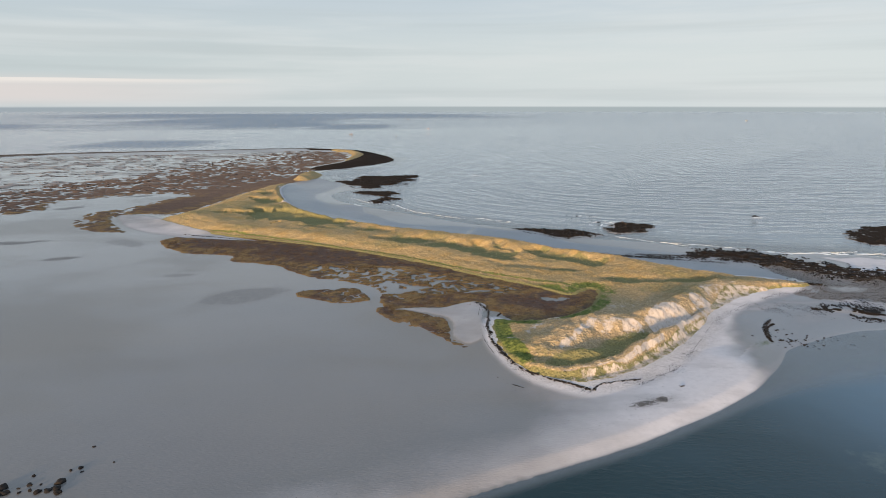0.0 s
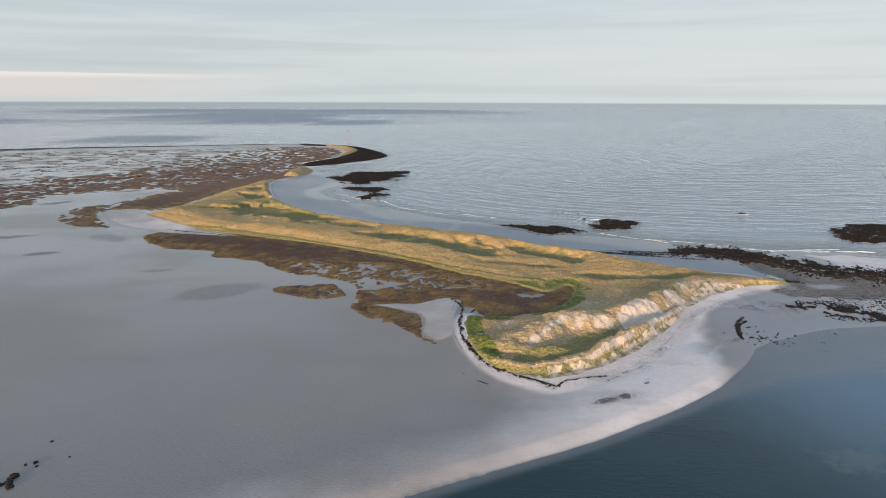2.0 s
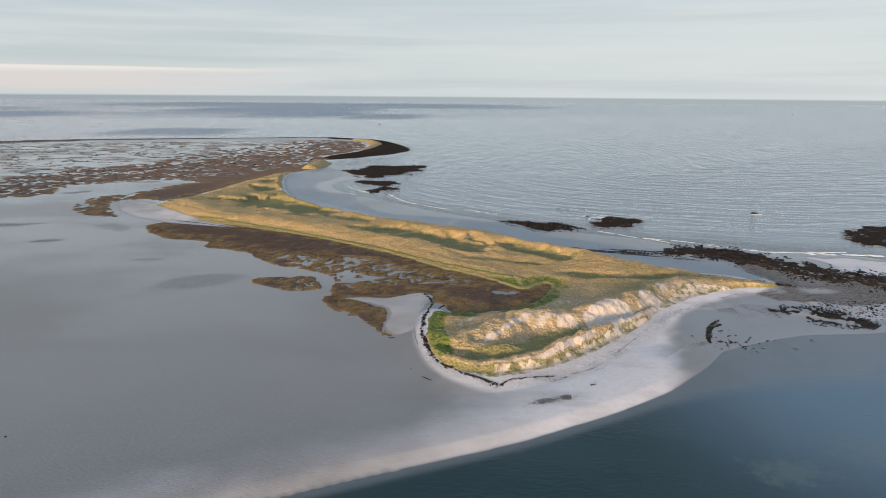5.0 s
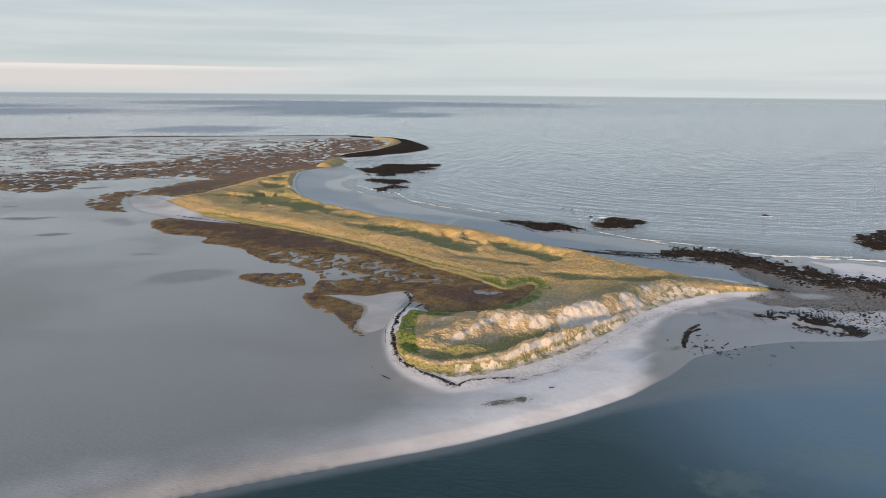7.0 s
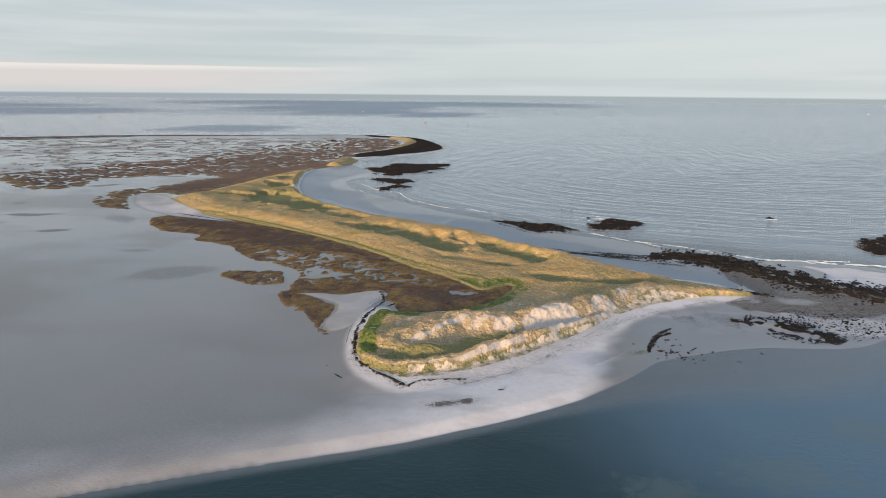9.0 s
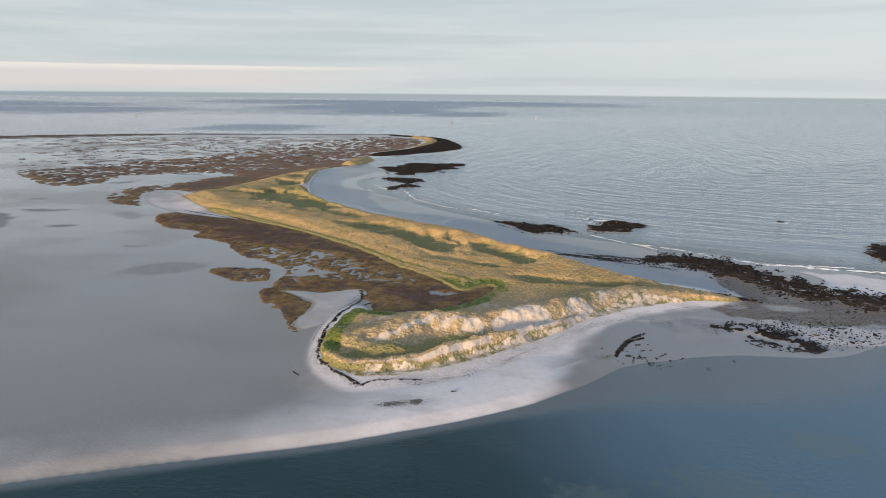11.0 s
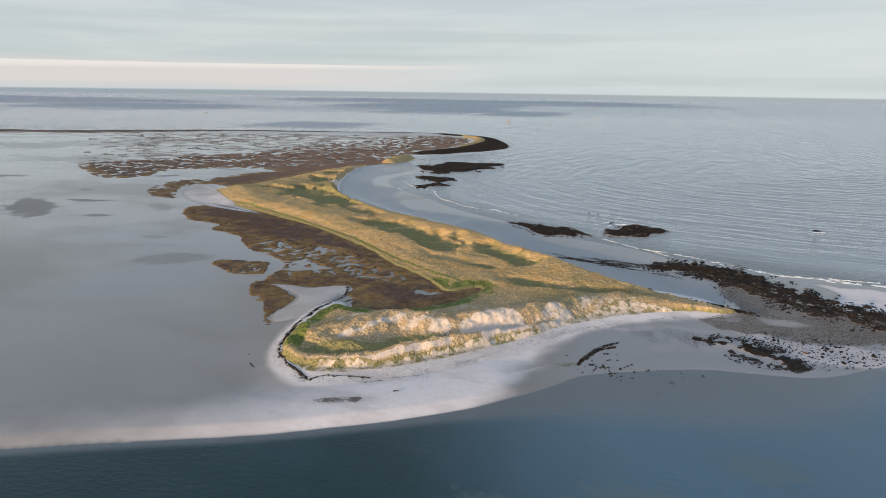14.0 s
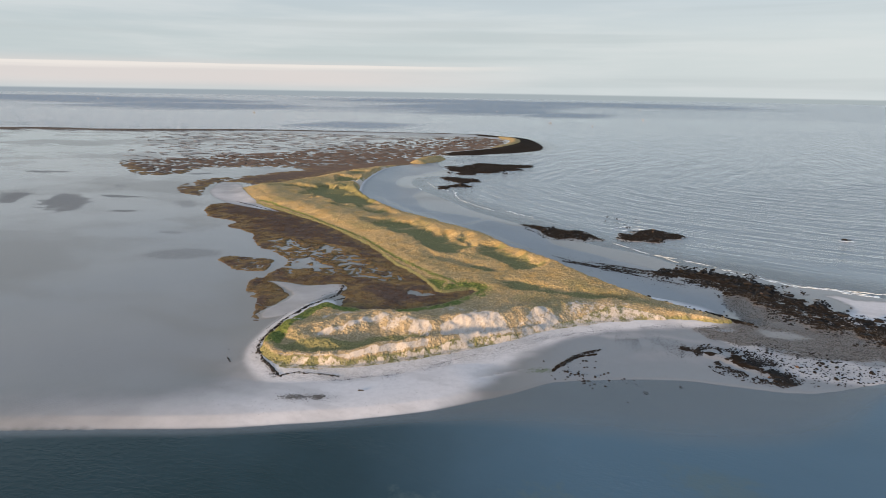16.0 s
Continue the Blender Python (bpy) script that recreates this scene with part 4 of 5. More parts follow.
def build_dune():
    gx, gy, faces = lattice(np.arange(-156, 140, 0.4), np.concatenate([np.arange(128, 250, 0.36), np.arange(250.2, 498, 0.6)]))
    d = inside(DUNE, gx, gy, 40.0) + (fbm(gx, gy, 3.0, 51, 3) - 0.5) * 1.6
    z = dune_height(gx, gy, d)
    wob = (fbm(gx, gy, 6.0, 31, 4) - 0.5)
    rim, _, run = along(CREST_RIM, gx, gy)
    rim = rim + wob * 1.0
    main, _, _ = along(CREST_MAIN, gx, gy)
    main = main + wob * 3.2
    n1 = fbm(gx, gy, 5.0, 71, 4)
    n2 = fbm(gx + 0.3 * gy, gy * 0.5, 2.2, 77, 4)
    sea = inside(DUNE, gx, gy, 40.0)
    wide = 0.55 + 0.9 * smooth(gx, 45, 54) * smooth(gx, 72, 66)
    face = smooth(rim + 1.4 * (n2 - 0.5), -0.25, -0.75) * smooth(rim, -wide - 0.6, -wide + 0.2) * smooth(gx, 28, 33) * smooth(gx, 92, 80)
    face = face * np.where(gx > 66, smooth(fbm(run, rim * 0.8, 5.0, 79, 4), 0.36, 0.50), 1.0)
    slope = smooth(inside(SAND_SLOPE, gx, gy, 20.0) + 3.0 * (n1 - 0.5) + 1.6 * (n2 - 0.5), -0.6, 2.2)
    scarp = smooth(inside(SAND_SCARP, gx, gy, 20.0) + 2.4 * (n1 - 0.5) + 1.6 * (n2 - 0.5), -0.8, 1.2)
    ribs = smooth(fbm(gx * 0.9 - gy * 0.45, gy * 0.35, 2.6, 85, 3), 0.30, 0.62)
    end = smooth(inside(SAND_END, gx, gy, 20.0) + 2.0 * (n1 - 0.5) + 1.6 * (n2 - 0.5), -0.6, 1.0)
    bare = np.maximum.reduce([face * 0.9, slope * (0.54 + 0.45 * ribs) * (0.42 + 0.58 * smooth(main, -8.5, -2.0)), scarp * (0.58 + 0.42 * ribs), 0.55 * end])
    lane, _, _ = along([(24, 157, 0), (32, 164, 0), (36, 172, 0), (44, 181, 0), (54, 182, 0), (66, 186, 0)], gx, gy)
    bare = np.maximum(bare, 0.62 * np.exp(-(lane / 2.2) ** 2) * smooth(n2, 0.40, 0.58))
    apron = smooth(rim, -wide, -wide - 0.9) * smooth(sea, 9, 5) * (gy < 205) * (gx > 26)
    bare = np.maximum(np.maximum(bare * (0.55 + 0.60 * n2), face * (0.62 + 0.35 * n2)), apron * (0.22 + 0.62 * n2) * smooth(gx, 28, 40))
    north_side = smooth(gy - 0.55 * (131 - gx), 210, 222)
    bare = np.maximum(bare, smooth(sea, 3.5, 0.6) * 0.6 * north_side * smooth(n1, 0.35, 0.55))
    bare = np.maximum(bare, smooth(np.hypot((gx + 92) / 6, (gy - 388) / 13) + 0.8 * (n1 - 0.5), 1.1, 0.7) * 0.9)
    green = 1.1 * smooth(sea, 7.0, 3.0) * smooth(gy, 205, 182) * smooth(gx, 40, 30) * smooth(gy, 136, 146)
    lip = smooth(sea, 9.0, 2.0) * smooth(gx, 70, 58) * smooth(gy, 172, 178) * smooth(gy, 218, 208) * (gx > 24)
    green = np.maximum(green, lip * (0.15 + 0.6 * n1 + 0.6 * n2))
    green = np.maximum(green, np.exp(-((gx - 58) / 9) ** 2 - ((gy - 204) / 11) ** 2) * (0.1 + 0.9 * n1 + 0.6 * n2) * (sea < 16))
    olive = apron * 1.2
    green = np.maximum(green, apron * 0.68)
    strip, _, _ = along([(60, 204, 0), (40, 215, 0), (20, 228, 0), (-10, 252, 0), (-60, 281, 0), (-110, 305, 0)], gx, gy)
    green = np.maximum(green, 0.62 * np.exp(-(strip / 1.5) ** 2))
    # hollows go olive: greener growth, plus their shade darkened into the colour
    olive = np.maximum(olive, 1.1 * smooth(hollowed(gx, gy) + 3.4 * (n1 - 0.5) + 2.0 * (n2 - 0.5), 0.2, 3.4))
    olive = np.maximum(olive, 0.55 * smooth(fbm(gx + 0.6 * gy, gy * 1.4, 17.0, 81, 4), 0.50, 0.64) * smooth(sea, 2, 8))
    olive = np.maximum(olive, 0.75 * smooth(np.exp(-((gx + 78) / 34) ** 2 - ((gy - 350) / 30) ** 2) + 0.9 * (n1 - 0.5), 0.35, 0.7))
    # pit floor: green growth, with the rim's shadow put into the colour
    pit = np.exp(-((gx - 42) / 16) ** 2 - ((gy - 144.5 - 0.4 * (gx - 42)) / 5.0) ** 2) + np.exp(-((gx - 58) / 10) ** 2 - ((gy - 158 - 0.4 * (gx - 58)) / 4) ** 2)
    olive = np.maximum(olive, smooth(sea, 1.6, 0.2) * (1 - north_side))
    olive = np.maximum(olive, 0.95 * smooth(pit, 0.25, 0.8))
    green = np.maximum(green, 0.45 * smooth(pit, 0.35, 0.9))
    crag = np.abs(fbm(gx + 0.5 * gy, gy * 0.7, 3.4, 87, 4) - 0.5)
    z = z - 1.5 * np.clip(bare, 0, 1) * crag * smooth(sea, 1, 4)
    hump = fbm(gx, gy, 1.5, 83, 2)
    z = z + (0.16 * smooth(hump, 0.36, 0.72) - 0.05) * smooth(bare, 0.7, 0.3) * smooth(sea, 0.3, 2.5) * (0.4 + 0.6 * smooth(gy, 300, 235))
    worn = smooth(gy - 0.3 * (gx - 40), 205, 172) * smooth(gx, 18, 40)
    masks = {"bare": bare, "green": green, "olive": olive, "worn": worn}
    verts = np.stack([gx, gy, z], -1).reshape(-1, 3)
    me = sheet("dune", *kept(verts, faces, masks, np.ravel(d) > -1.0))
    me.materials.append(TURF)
    return tagged(new("dune", me), "long sand dune grown over with straw-coloured marram grass", "dune", kind="structure"), (gx, gy, z, sea, bare, green, olive)


MARSH_GRIDS = []


def build_marsh(name, label, outline_list, xs, ys, hole, size, seed):
    gx, gy, faces = lattice(xs, ys)
    d = np.full(gx.shape, -60.0)
    for o in outline_list:
        d = np.maximum(d, inside(o, gx, gy, 60.0))
    n1 = fbm(gx, gy, size, seed, 5)
    creek = np.abs(fbm(gx, gy, size * (0.95 if name == "salt_marsh" else 1.5), seed + 9, 3) - 0.5) * 2
    ragged = d + (n1 - 0.5) * size * 0.9
    solid = np.minimum(ragged / 3.0, creek * 1.3 - hole(gx, gy, d) + 0.1 * (n1 - 0.5))
    lace = np.zeros(gx.shape)
    if name == "far_marsh":
        off, _, _ = along(MARSH_LACE, gx, gy)
        lace = smooth(off + 40 * (n1 - 0.5), -8, 16)
        u, v = gx * 0.94 + gy * 0.34, gy * 0.94 - gx * 0.34
        thin = 2.6 * (fbm(u * 0.45, v, 4.6, seed + 21, 4) - 0.625 - 0.10 * smooth(d, 60, 5))
        solid = np.where(lace > 0.5, np.minimum(ragged / 3.0, thin), solid)
    if name == "salt_marsh":
        region = smooth(inside(CREEKS, gx, gy, 30.0) + 9 * (fbm(gx, gy, 9.0, 109, 3) - 0.5), -3, 5)
        bx, by = gx + 5 * (fbm(gx, gy, 6.0, 111, 3) - 0.5), gy + 5 * (fbm(gx, gy, 6.0, 113, 3) - 0.5)
        wind = np.minimum(np.abs(fbm(bx * 0.8, by * 1.2, 7.0, 115, 3) - 0.5), 1.1 * np.abs(fbm(bx, by, 4.4, 117, 3) - 0.5)) * 2
        ponds = smooth(fbm(gx, gy, 6.5, 119, 3), 0.54, 0.66)
        solid = np.minimum(ragged / 3.0, 2.0 * (wind - region * (0.105 + 0.10 * ponds)) + 0.16 * (1 - region))
        for cx, cy, long, wide in MARSH_POOLS:
            solid = np.minimum(solid, 0.5 * (np.hypot((gx - cx) / long, (gy - cy) / wide) - 1 + 3.5 * (fbm(gx, gy, 3.0, 121, 4) - 0.5)))
        solid = np.minimum(solid, -inside(COVE_WEST, gx, gy, 60.0) / 3.0 + 0.3)
    z = -0.14 + 0.40 * smooth(solid, -0.12, 0.16) + 0.10 * (fbm(gx, gy, 3.0, seed + 3, 3) - 0.5) + 0.06 * np.clip(d, 0, 12) / 4
    verts = np.stack([gx, gy, z], -1).reshape(-1, 3)
    masks = {"edge": smooth(solid, 0.12, 0.0) * (0.35 if name == "far_marsh" else 1.0), "ochre": np.maximum(smooth(d, 20, 4) * 0.6, 0.75 * smooth(inside(CREEKS, gx, gy, 30.0), -8, 3)) + 0.25 * n1, "pale": smooth(gy, 330, 480), "grey": lace}
    me = sheet(name, *kept(verts, faces, masks, np.ravel(solid) > -0.16))
    me.materials.append(MARSHLAND)
    if name != "far_marsh":
        MARSH_GRIDS.append((gx, gy, z, solid, masks["ochre"]))
    return tagged(new(name, me), label, "marsh", kind="structure")


def build_barrier():
    """The long shingle bank that parts the lagoon from the sea."""
    line = rounded([p[:2] for p in BARRIER[:-5]], False, 14)
    d = np.gradient(line, axis=0)
    d /= np.linalg.norm(d, axis=1)[:, None]
    nrm = np.stack([-d[:, 1], d[:, 0]], -1)
    t = np.arange(len(line)) * 1.0
    offs = np.linspace(-20, 16, 15)
    rows = []
    for o in offs:
        q = line + nrm * (o * (0.75 + 0.5 * fbm(t, t * 0, 5.0, 141, 3)))[:, None]
        z = 2.7 * np.exp(-((o - 2) / 9.0) ** 2) * (0.8 + 0.4 * fbm(t, t * 0 + o, 3.0, 143, 3)) - 0.15
        rows.append(np.column_stack([q, z]))
    v = np.stack(rows, 1)
    n, m = v.shape[:2]
    i = np.arange(n * m).reshape(n, m)
    f = np.stack([i[:-1, :-1], i[1:, :-1], i[1:, 1:], i[:-1, 1:]], -1).reshape(-1, 4)
    me = sheet("barrier_beach", v.reshape(-1, 3), f, {"edge": np.zeros(n * m), "ochre": np.zeros(n * m), "pale": np.zeros(n * m), "grey": np.zeros(n * m)})
    me.materials.append(SHINGLE)
    return tagged(new("barrier_beach", me), "low dark shingle bank between lagoon and sea", "shingle bank", kind="structure")


def build_far_dunes():
    for outline, high in ((KNOLL, 1.8), (FAR_DUNE, 0.5)):
        lo, hi = outline.min(0) - 3, outline.max(0) + 3
        gx, gy, faces = lattice(np.arange(lo[0], hi[0], 1.2), np.arange(lo[1], hi[1], 1.2))
        d = inside(outline, gx, gy, 30.0) + (fbm(gx, gy, 8.0, 151) - 0.5) * 5
        z = 0.3 + ground_height(gx, gy)[0] + high * smooth(d, 0, 6) * (0.3 + 1.3 * fbm(gx, gy, 9.0, 153)) - np.where(d < 0, 0.6, 0)
        masks = {"bare": np.zeros(gx.shape), "green": np.zeros(gx.shape), "olive": 0.15 + 0.4 * smooth(fbm(gx, gy, 7.0, 155), 0.4, 0.65), "worn": np.zeros(gx.shape)}
        me = sheet("far_dune", *kept(np.stack([gx, gy, z], -1).reshape(-1, 3), faces, masks, np.ravel(d) > -0.8))
        me.materials.append(TURF)
        tagged(new("far_dune", me), "low distant dune with straw-coloured grass", "dune", kind="structure")


def build_water():
    xs = spaced(-160, 260, 2.0, -6000, 6000)
    ys = np.concatenate([spaced(40, 420, 2.0, -2500, 421)[:-1], np.linspace(424, 900, 120), spaced(904, 930, 4.0, 904, 6000)])
    gx, gy, faces = lattice(xs, ys)
    land = inside(LAND, gx, gy, 900.0)
    south = smooth(gy - 0.55 * gx, 150, 100)
    shelf = 3.5 + 46 * np.exp(-(((gx - 122) / 34) ** 2 + ((gy - 155) / 26) ** 2)) + 26 * (1 - south)
    depth = np.clip(-land / shelf, 0, 1)
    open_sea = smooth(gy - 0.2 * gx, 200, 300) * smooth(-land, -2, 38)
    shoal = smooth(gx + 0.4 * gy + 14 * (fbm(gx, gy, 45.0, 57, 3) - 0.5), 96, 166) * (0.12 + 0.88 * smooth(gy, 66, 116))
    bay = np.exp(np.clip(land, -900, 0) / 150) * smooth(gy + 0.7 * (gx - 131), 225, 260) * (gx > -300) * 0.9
    shallows = np.zeros(gx.shape)
    for cx, cy, r in SHALLOWS:
        shallows = np.maximum(shallows, np.exp(-((gx - cx) / r) ** 2 - ((gy - cy) / (0.6 * r)) ** 2))
    far = np.zeros(gx.shape)
    for cx, cy, long, wide in RUFFLED:
        far = np.maximum(far, np.exp(-((gx - cx) / long) ** 4 - ((gy - cy) / wide) ** 2))
    offing = np.abs(along(rounded(SWELL_SHORE, False, 5), gx, gy)[0])
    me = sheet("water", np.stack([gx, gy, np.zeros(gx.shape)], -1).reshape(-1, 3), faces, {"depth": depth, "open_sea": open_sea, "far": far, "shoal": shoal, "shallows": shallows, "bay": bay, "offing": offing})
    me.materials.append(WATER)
    return tagged(new("water", me), "calm grey-blue sea water with low swell", "water", kind="structure")


build_ground()
dune, DUNE_GRID = build_dune()
build_marsh("salt_marsh", "brown salt marsh with winding water-filled creeks", [MARSH], np.arange(-132, 68, 0.45), np.arange(170, 302, 0.45),
            lambda x, y, d: 0.0 * x, 5.0, 101)
for outline, seed in ((ISLET, 171), (BANK, 181)):
    lo, hi = outline.min(0) - 4, outline.max(0) + 4
    build_marsh("marsh_islet", "small brown islet of marsh turf in the lagoon", [outline], np.arange(lo[0], hi[0], 0.35), np.arange(lo[1], hi[1], 0.35),
                lambda x, y, d: 0.02 + 0.0 * x, 4.0, seed)
build_marsh("far_marsh", "brown tidal marsh full of shallow pools", [MARSH_FAR], np.arange(-640, -96, 1.2), np.arange(300, 880, 1.2),
            lambda x, y, d: 0.19 + 0.11 * smooth(x + 0.3 * (500 - y), -190, -400) + 0.16 * smooth(y, 560, 700) * smooth(x, -140, -220) - 0.3 * smooth(d, 0, 6) * smooth(d, 34, 16) * smooth(x, -188, -170) * smooth(y, 560, 480), 5.2, 131)
build_barrier()
build_far_dunes()
build_water()

# ---------------------------------------------------------------- what grows and lies on it


def part(name, bm, mat, parent=None, label=""):
    """One bmesh as one object, under its thing if there is one."""
    me = bpy.data.meshes.new(name)
    bm.to_mesh(me)
    bm.free()
    me.materials.append(mat)
    ob = new(name, me)
    ob.parent = parent
    return tagged(ob, label)


def blades(rng, x, y, z, count, tall, wide, lean):
    """Tufts of tapered blades at the given places; three corners a blade."""
    n = len(x)
    total = n * count
    cx, cy, cz = (np.repeat(v, count) for v in (x, y, z))
    size = np.repeat(rng.uniform(0.6, 1.25, n), count)
    turn = rng.uniform(0, 2 * np.pi, total)
    off = rng.uniform(0.02, 0.28, total) * size
    bx, by = cx + off * np.cos(turn), cy + off * np.sin(turn)
    face = turn + np.pi / 2 + rng.uniform(-0.9, 0.9, total)
    half = 0.5 * wide * size * rng.uniform(0.6, 1.3, total)
    h = tall * size * rng.uniform(0.55, 1.15, total)
    out = lean * rng.uniform(0.2, 1.0, total) * size
    tx, ty = bx + out * np.cos(turn) + 0.12 * tall, by + out * np.sin(turn) + 0.05 * tall
    dx, dy = half * np.cos(face), half * np.sin(face)
    v = np.empty((total, 3, 3))
    v[:, 0] = np.stack([bx - dx, by - dy, cz - 0.08], -1)
    v[:, 1] = np.stack([bx + dx, by + dy, cz - 0.08], -1)
    v[:, 2] = np.stack([tx, ty, cz + h], -1)
    return v.reshape(-1, 3)


def build_grass():
    rng = np.random.default_rng(4)
    gx, gy, z, sea, bare, green, olive = DUNE_GRID
    step = gx[0, 1] - gx[0, 0]
    rise = np.gradient(gy[:, 0])[:, None] + 0 * gx
    near = smooth(gy, 300, 225)
    chance = (1.5 + 3.2 * near) * step * rise * smooth(sea, -0.6, 0.6) * smooth(bare + 1.3 * (fbm(gx, gy, 1.8, 91, 3) - 0.5), 0.68, 0.26)
    chance = chance * (0.15 + 1.3 * smooth(fbm(gx, gy, 1.5, 83, 2), 0.42, 0.66))
    places = [[], [], [], []]
    for _ in range(6):
        jy, jx = np.nonzero(rng.random(gx.shape) < chance / 6)
        ox, oy = rng.random(len(jx)), rng.random(len(jx))
        jx, jy = np.minimum(jx, gx.shape[1] - 2), np.minimum(jy, gx.shape[0] - 2)
        z0 = z[jy, jx] * (1 - ox) * (1 - oy) + z[jy, jx + 1] * ox * (1 - oy) + z[jy + 1, jx] * (1 - ox) * oy + z[jy + 1, jx + 1] * ox * oy
        px, py = gx[jy, jx] + ox * step, gy[jy, jx] + oy * rise[jy, jx]
        mix = 0.5 * (fbm(px, py, 4.0, 95, 3) - 0.5)
        lush = rng.random(len(jx)) < smooth(green[jy, jx] + mix, 0.3, 0.75)
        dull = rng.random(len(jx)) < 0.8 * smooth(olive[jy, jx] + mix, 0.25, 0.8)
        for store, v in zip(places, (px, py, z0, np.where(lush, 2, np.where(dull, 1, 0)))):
            store.append(v)
    px, py, z0, sort = (np.concatenate(v) for v in places)
    far = py > 262
    for k, (name, mat, label, tall_by) in enumerate((("marram_grass", STRAW, "straw-coloured marram grass in dense tufts on the dune", 1.0),
                                                     ("olive_grass", OLIVE, "dull olive dune grass, in the hollows partly painted shade", 0.7),
                                                     ("green_grass", LUSH, "fresh green grass along the marsh side of the dune", 0.8))):
        sets = []
        for zone, count, tall, wide in ((~far, 5, 0.21, 0.075), (far, 4, 0.18, 0.10)):
            pick = (sort == k) & zone
            sets.append(blades(rng, px[pick], py[pick], z0[pick], count, tall * tall_by, wide, 0.42))
        verts = np.concatenate(sets)
        me = sheet(name, verts, np.arange(len(verts)).reshape(-1, 3), shade=False)
        me.materials.append(mat)
        tagged(new(name, me), label, "grass", kind="stuff")


def build_sedge():
    """Low brown growth that roughens the marsh."""
    rng = np.random.default_rng(24)
    sets = []
    for gx, gy, z, solid, ochre in MARSH_GRIDS:
        step = gx[0, 1] - gx[0, 0]
        chance = 3.2 * step * step * smooth(solid, 0.04, 0.14) * smooth(fbm(gx, gy, 2.2, 191, 3), 0.40, 0.58)
        jy, jx = np.nonzero(rng.random(gx.shape) < chance)
        x, y = gx[jy, jx] + rng.uniform(-0.5, 0.5, len(jx)) * step, gy[jy, jx] + rng.uniform(-0.5, 0.5, len(jx)) * step
        sets.append(blades(rng, x, y, z[jy, jx], 4, 0.30, 0.12, 0.25))
    verts = np.concatenate(sets)
    me = sheet("marsh_plants", verts, np.arange(len(verts)).reshape(-1, 3), shade=False)
    me.materials.append(SEDGE)
    tagged(new("marsh_plants", me), "low brown and ochre salt-marsh plants", "marsh plants", kind="stuff")


def ball(level):
    bm = bmesh.new()
    bmesh.ops.create_icosphere(bm, subdivisions=level, radius=1.0)
    v = np.array([p.co[:] for p in bm.verts])
    f = np.array([[p.index for p in q.verts] for q in bm.faces])
    bm.free()
    return v, f


BALL_1, BALL_2 = ball(1), ball(2)


def rocky(rng, base, flat=0.6, rough=0.28):
    """A lump with chipped planes and uneven sides."""
    v = base.copy()
    for _ in range(9):
        d = rng.normal(size=3)
        d /= np.linalg.norm(d)
        cut = rng.uniform(0.55, 0.85)
        over = np.maximum(v @ d - cut, 0)
        v -= over[:, None] * d * 0.85
    for k in (1.7, 3.9):
        ph = rng.uniform(0, 6, 3)
        v *= 1 + (rough / k) * (np.sin(v[:, :1] * k * 2 + ph[0]) * np.sin(v[:, 1:2] * k * 2 + ph[1]) + np.sin(v[:, 2:] * k * 2 + ph[2]) * 0.5)
    return v * np.array([1.0, rng.uniform(0.65, 0.95), flat])


def scatter(name, label, category, mat, rng, x, y, z, size, flat=0.42, base=None):
    """Loose pieces past counting, joined into one mesh."""
    base_v, base_f = base or BALL_1
    kinds = [rocky(rng, base_v, flat) for _ in range(8)]
    n = len(x)
    pick = rng.integers(0, 8, n)
    turn = rng.uniform(0, 2 * np.pi, n)
    v = np.stack(kinds)[pick] * np.asarray(size)[:, None, None]
    c, s = np.cos(turn)[:, None], np.sin(turn)[:, None]
    vx, vy = v[..., 0] * c - v[..., 1] * s, v[..., 0] * s + v[..., 1] * c
    v = np.stack([vx + x[:, None], vy + y[:, None], v[..., 2] + (z + np.asarray(size) * flat * 0.25)[:, None]], -1)
    f = base_f[None] + (np.arange(n) * len(base_v))[:, None, None]
    me = sheet(name, v.reshape(-1, 3), f.reshape(-1, 3), shade=False)
    me.materials.append(mat)
    return tagged(new(name, me), label, category, kind="stuff")


def within(rng, outline, n, margin=0.0, clump=0.0, size=6.0, seed=201):
    """Random places inside an outline, gathered in clumps."""
    lo, hi = outline.min(0) - 4, outline.max(0) + 4
    x, y = rng.uniform(lo[0], hi[0], n * 12), rng.uniform(lo[1], hi[1], n * 12)
    ok = inside(outline, x, y, 30.0) + (fbm(x, y, 5.0, 21) - 0.5) * 6 > margin
    if clump:
        ok &= fbm(x, y, size, seed, 3) > clump
    x, y = x[ok][:n], y[ok][:n]
    return x, y


def on_belt(rng, belt, n, spread=1.0, bias=0.0, patchy=False):
    """Random places along a belt of rock, thicker where it is wide; bias leans them to its left."""
    line = rounded(belt, False, 8)
    weight = line[:-1, 2] + 0.3
    k = rng.choice(len(line) - 1, n, p=weight / weight.sum())
    t = rng.random((n, 1))
    p = line[k] * (1 - t) + line[k + 1] * t
    d = line[k + 1, :2] - line[k, :2]
    d /= np.linalg.norm(d, axis=1)[:, None]
    off = (np.clip(rng.normal(bias, 0.55 * spread, n), -2.2, 2.2) * (p[:, 2] + 0.8))[:, None]
    q = p[:, :2] + np.stack([-d[:, 1], d[:, 0]], -1) * off
    keep = rock_cover(q[:, 0], q[:, 1]) > (-30.0 if belt is FLECKS or belt is KELP_STREAK else -6.0 if patchy else -3.0)
    if patchy:
        keep &= fbm(q[:, 0], q[:, 1], 3.6, 221, 4) > 0.47
    return q[keep, 0], q[keep, 1]


BOULDER_MESHES = []


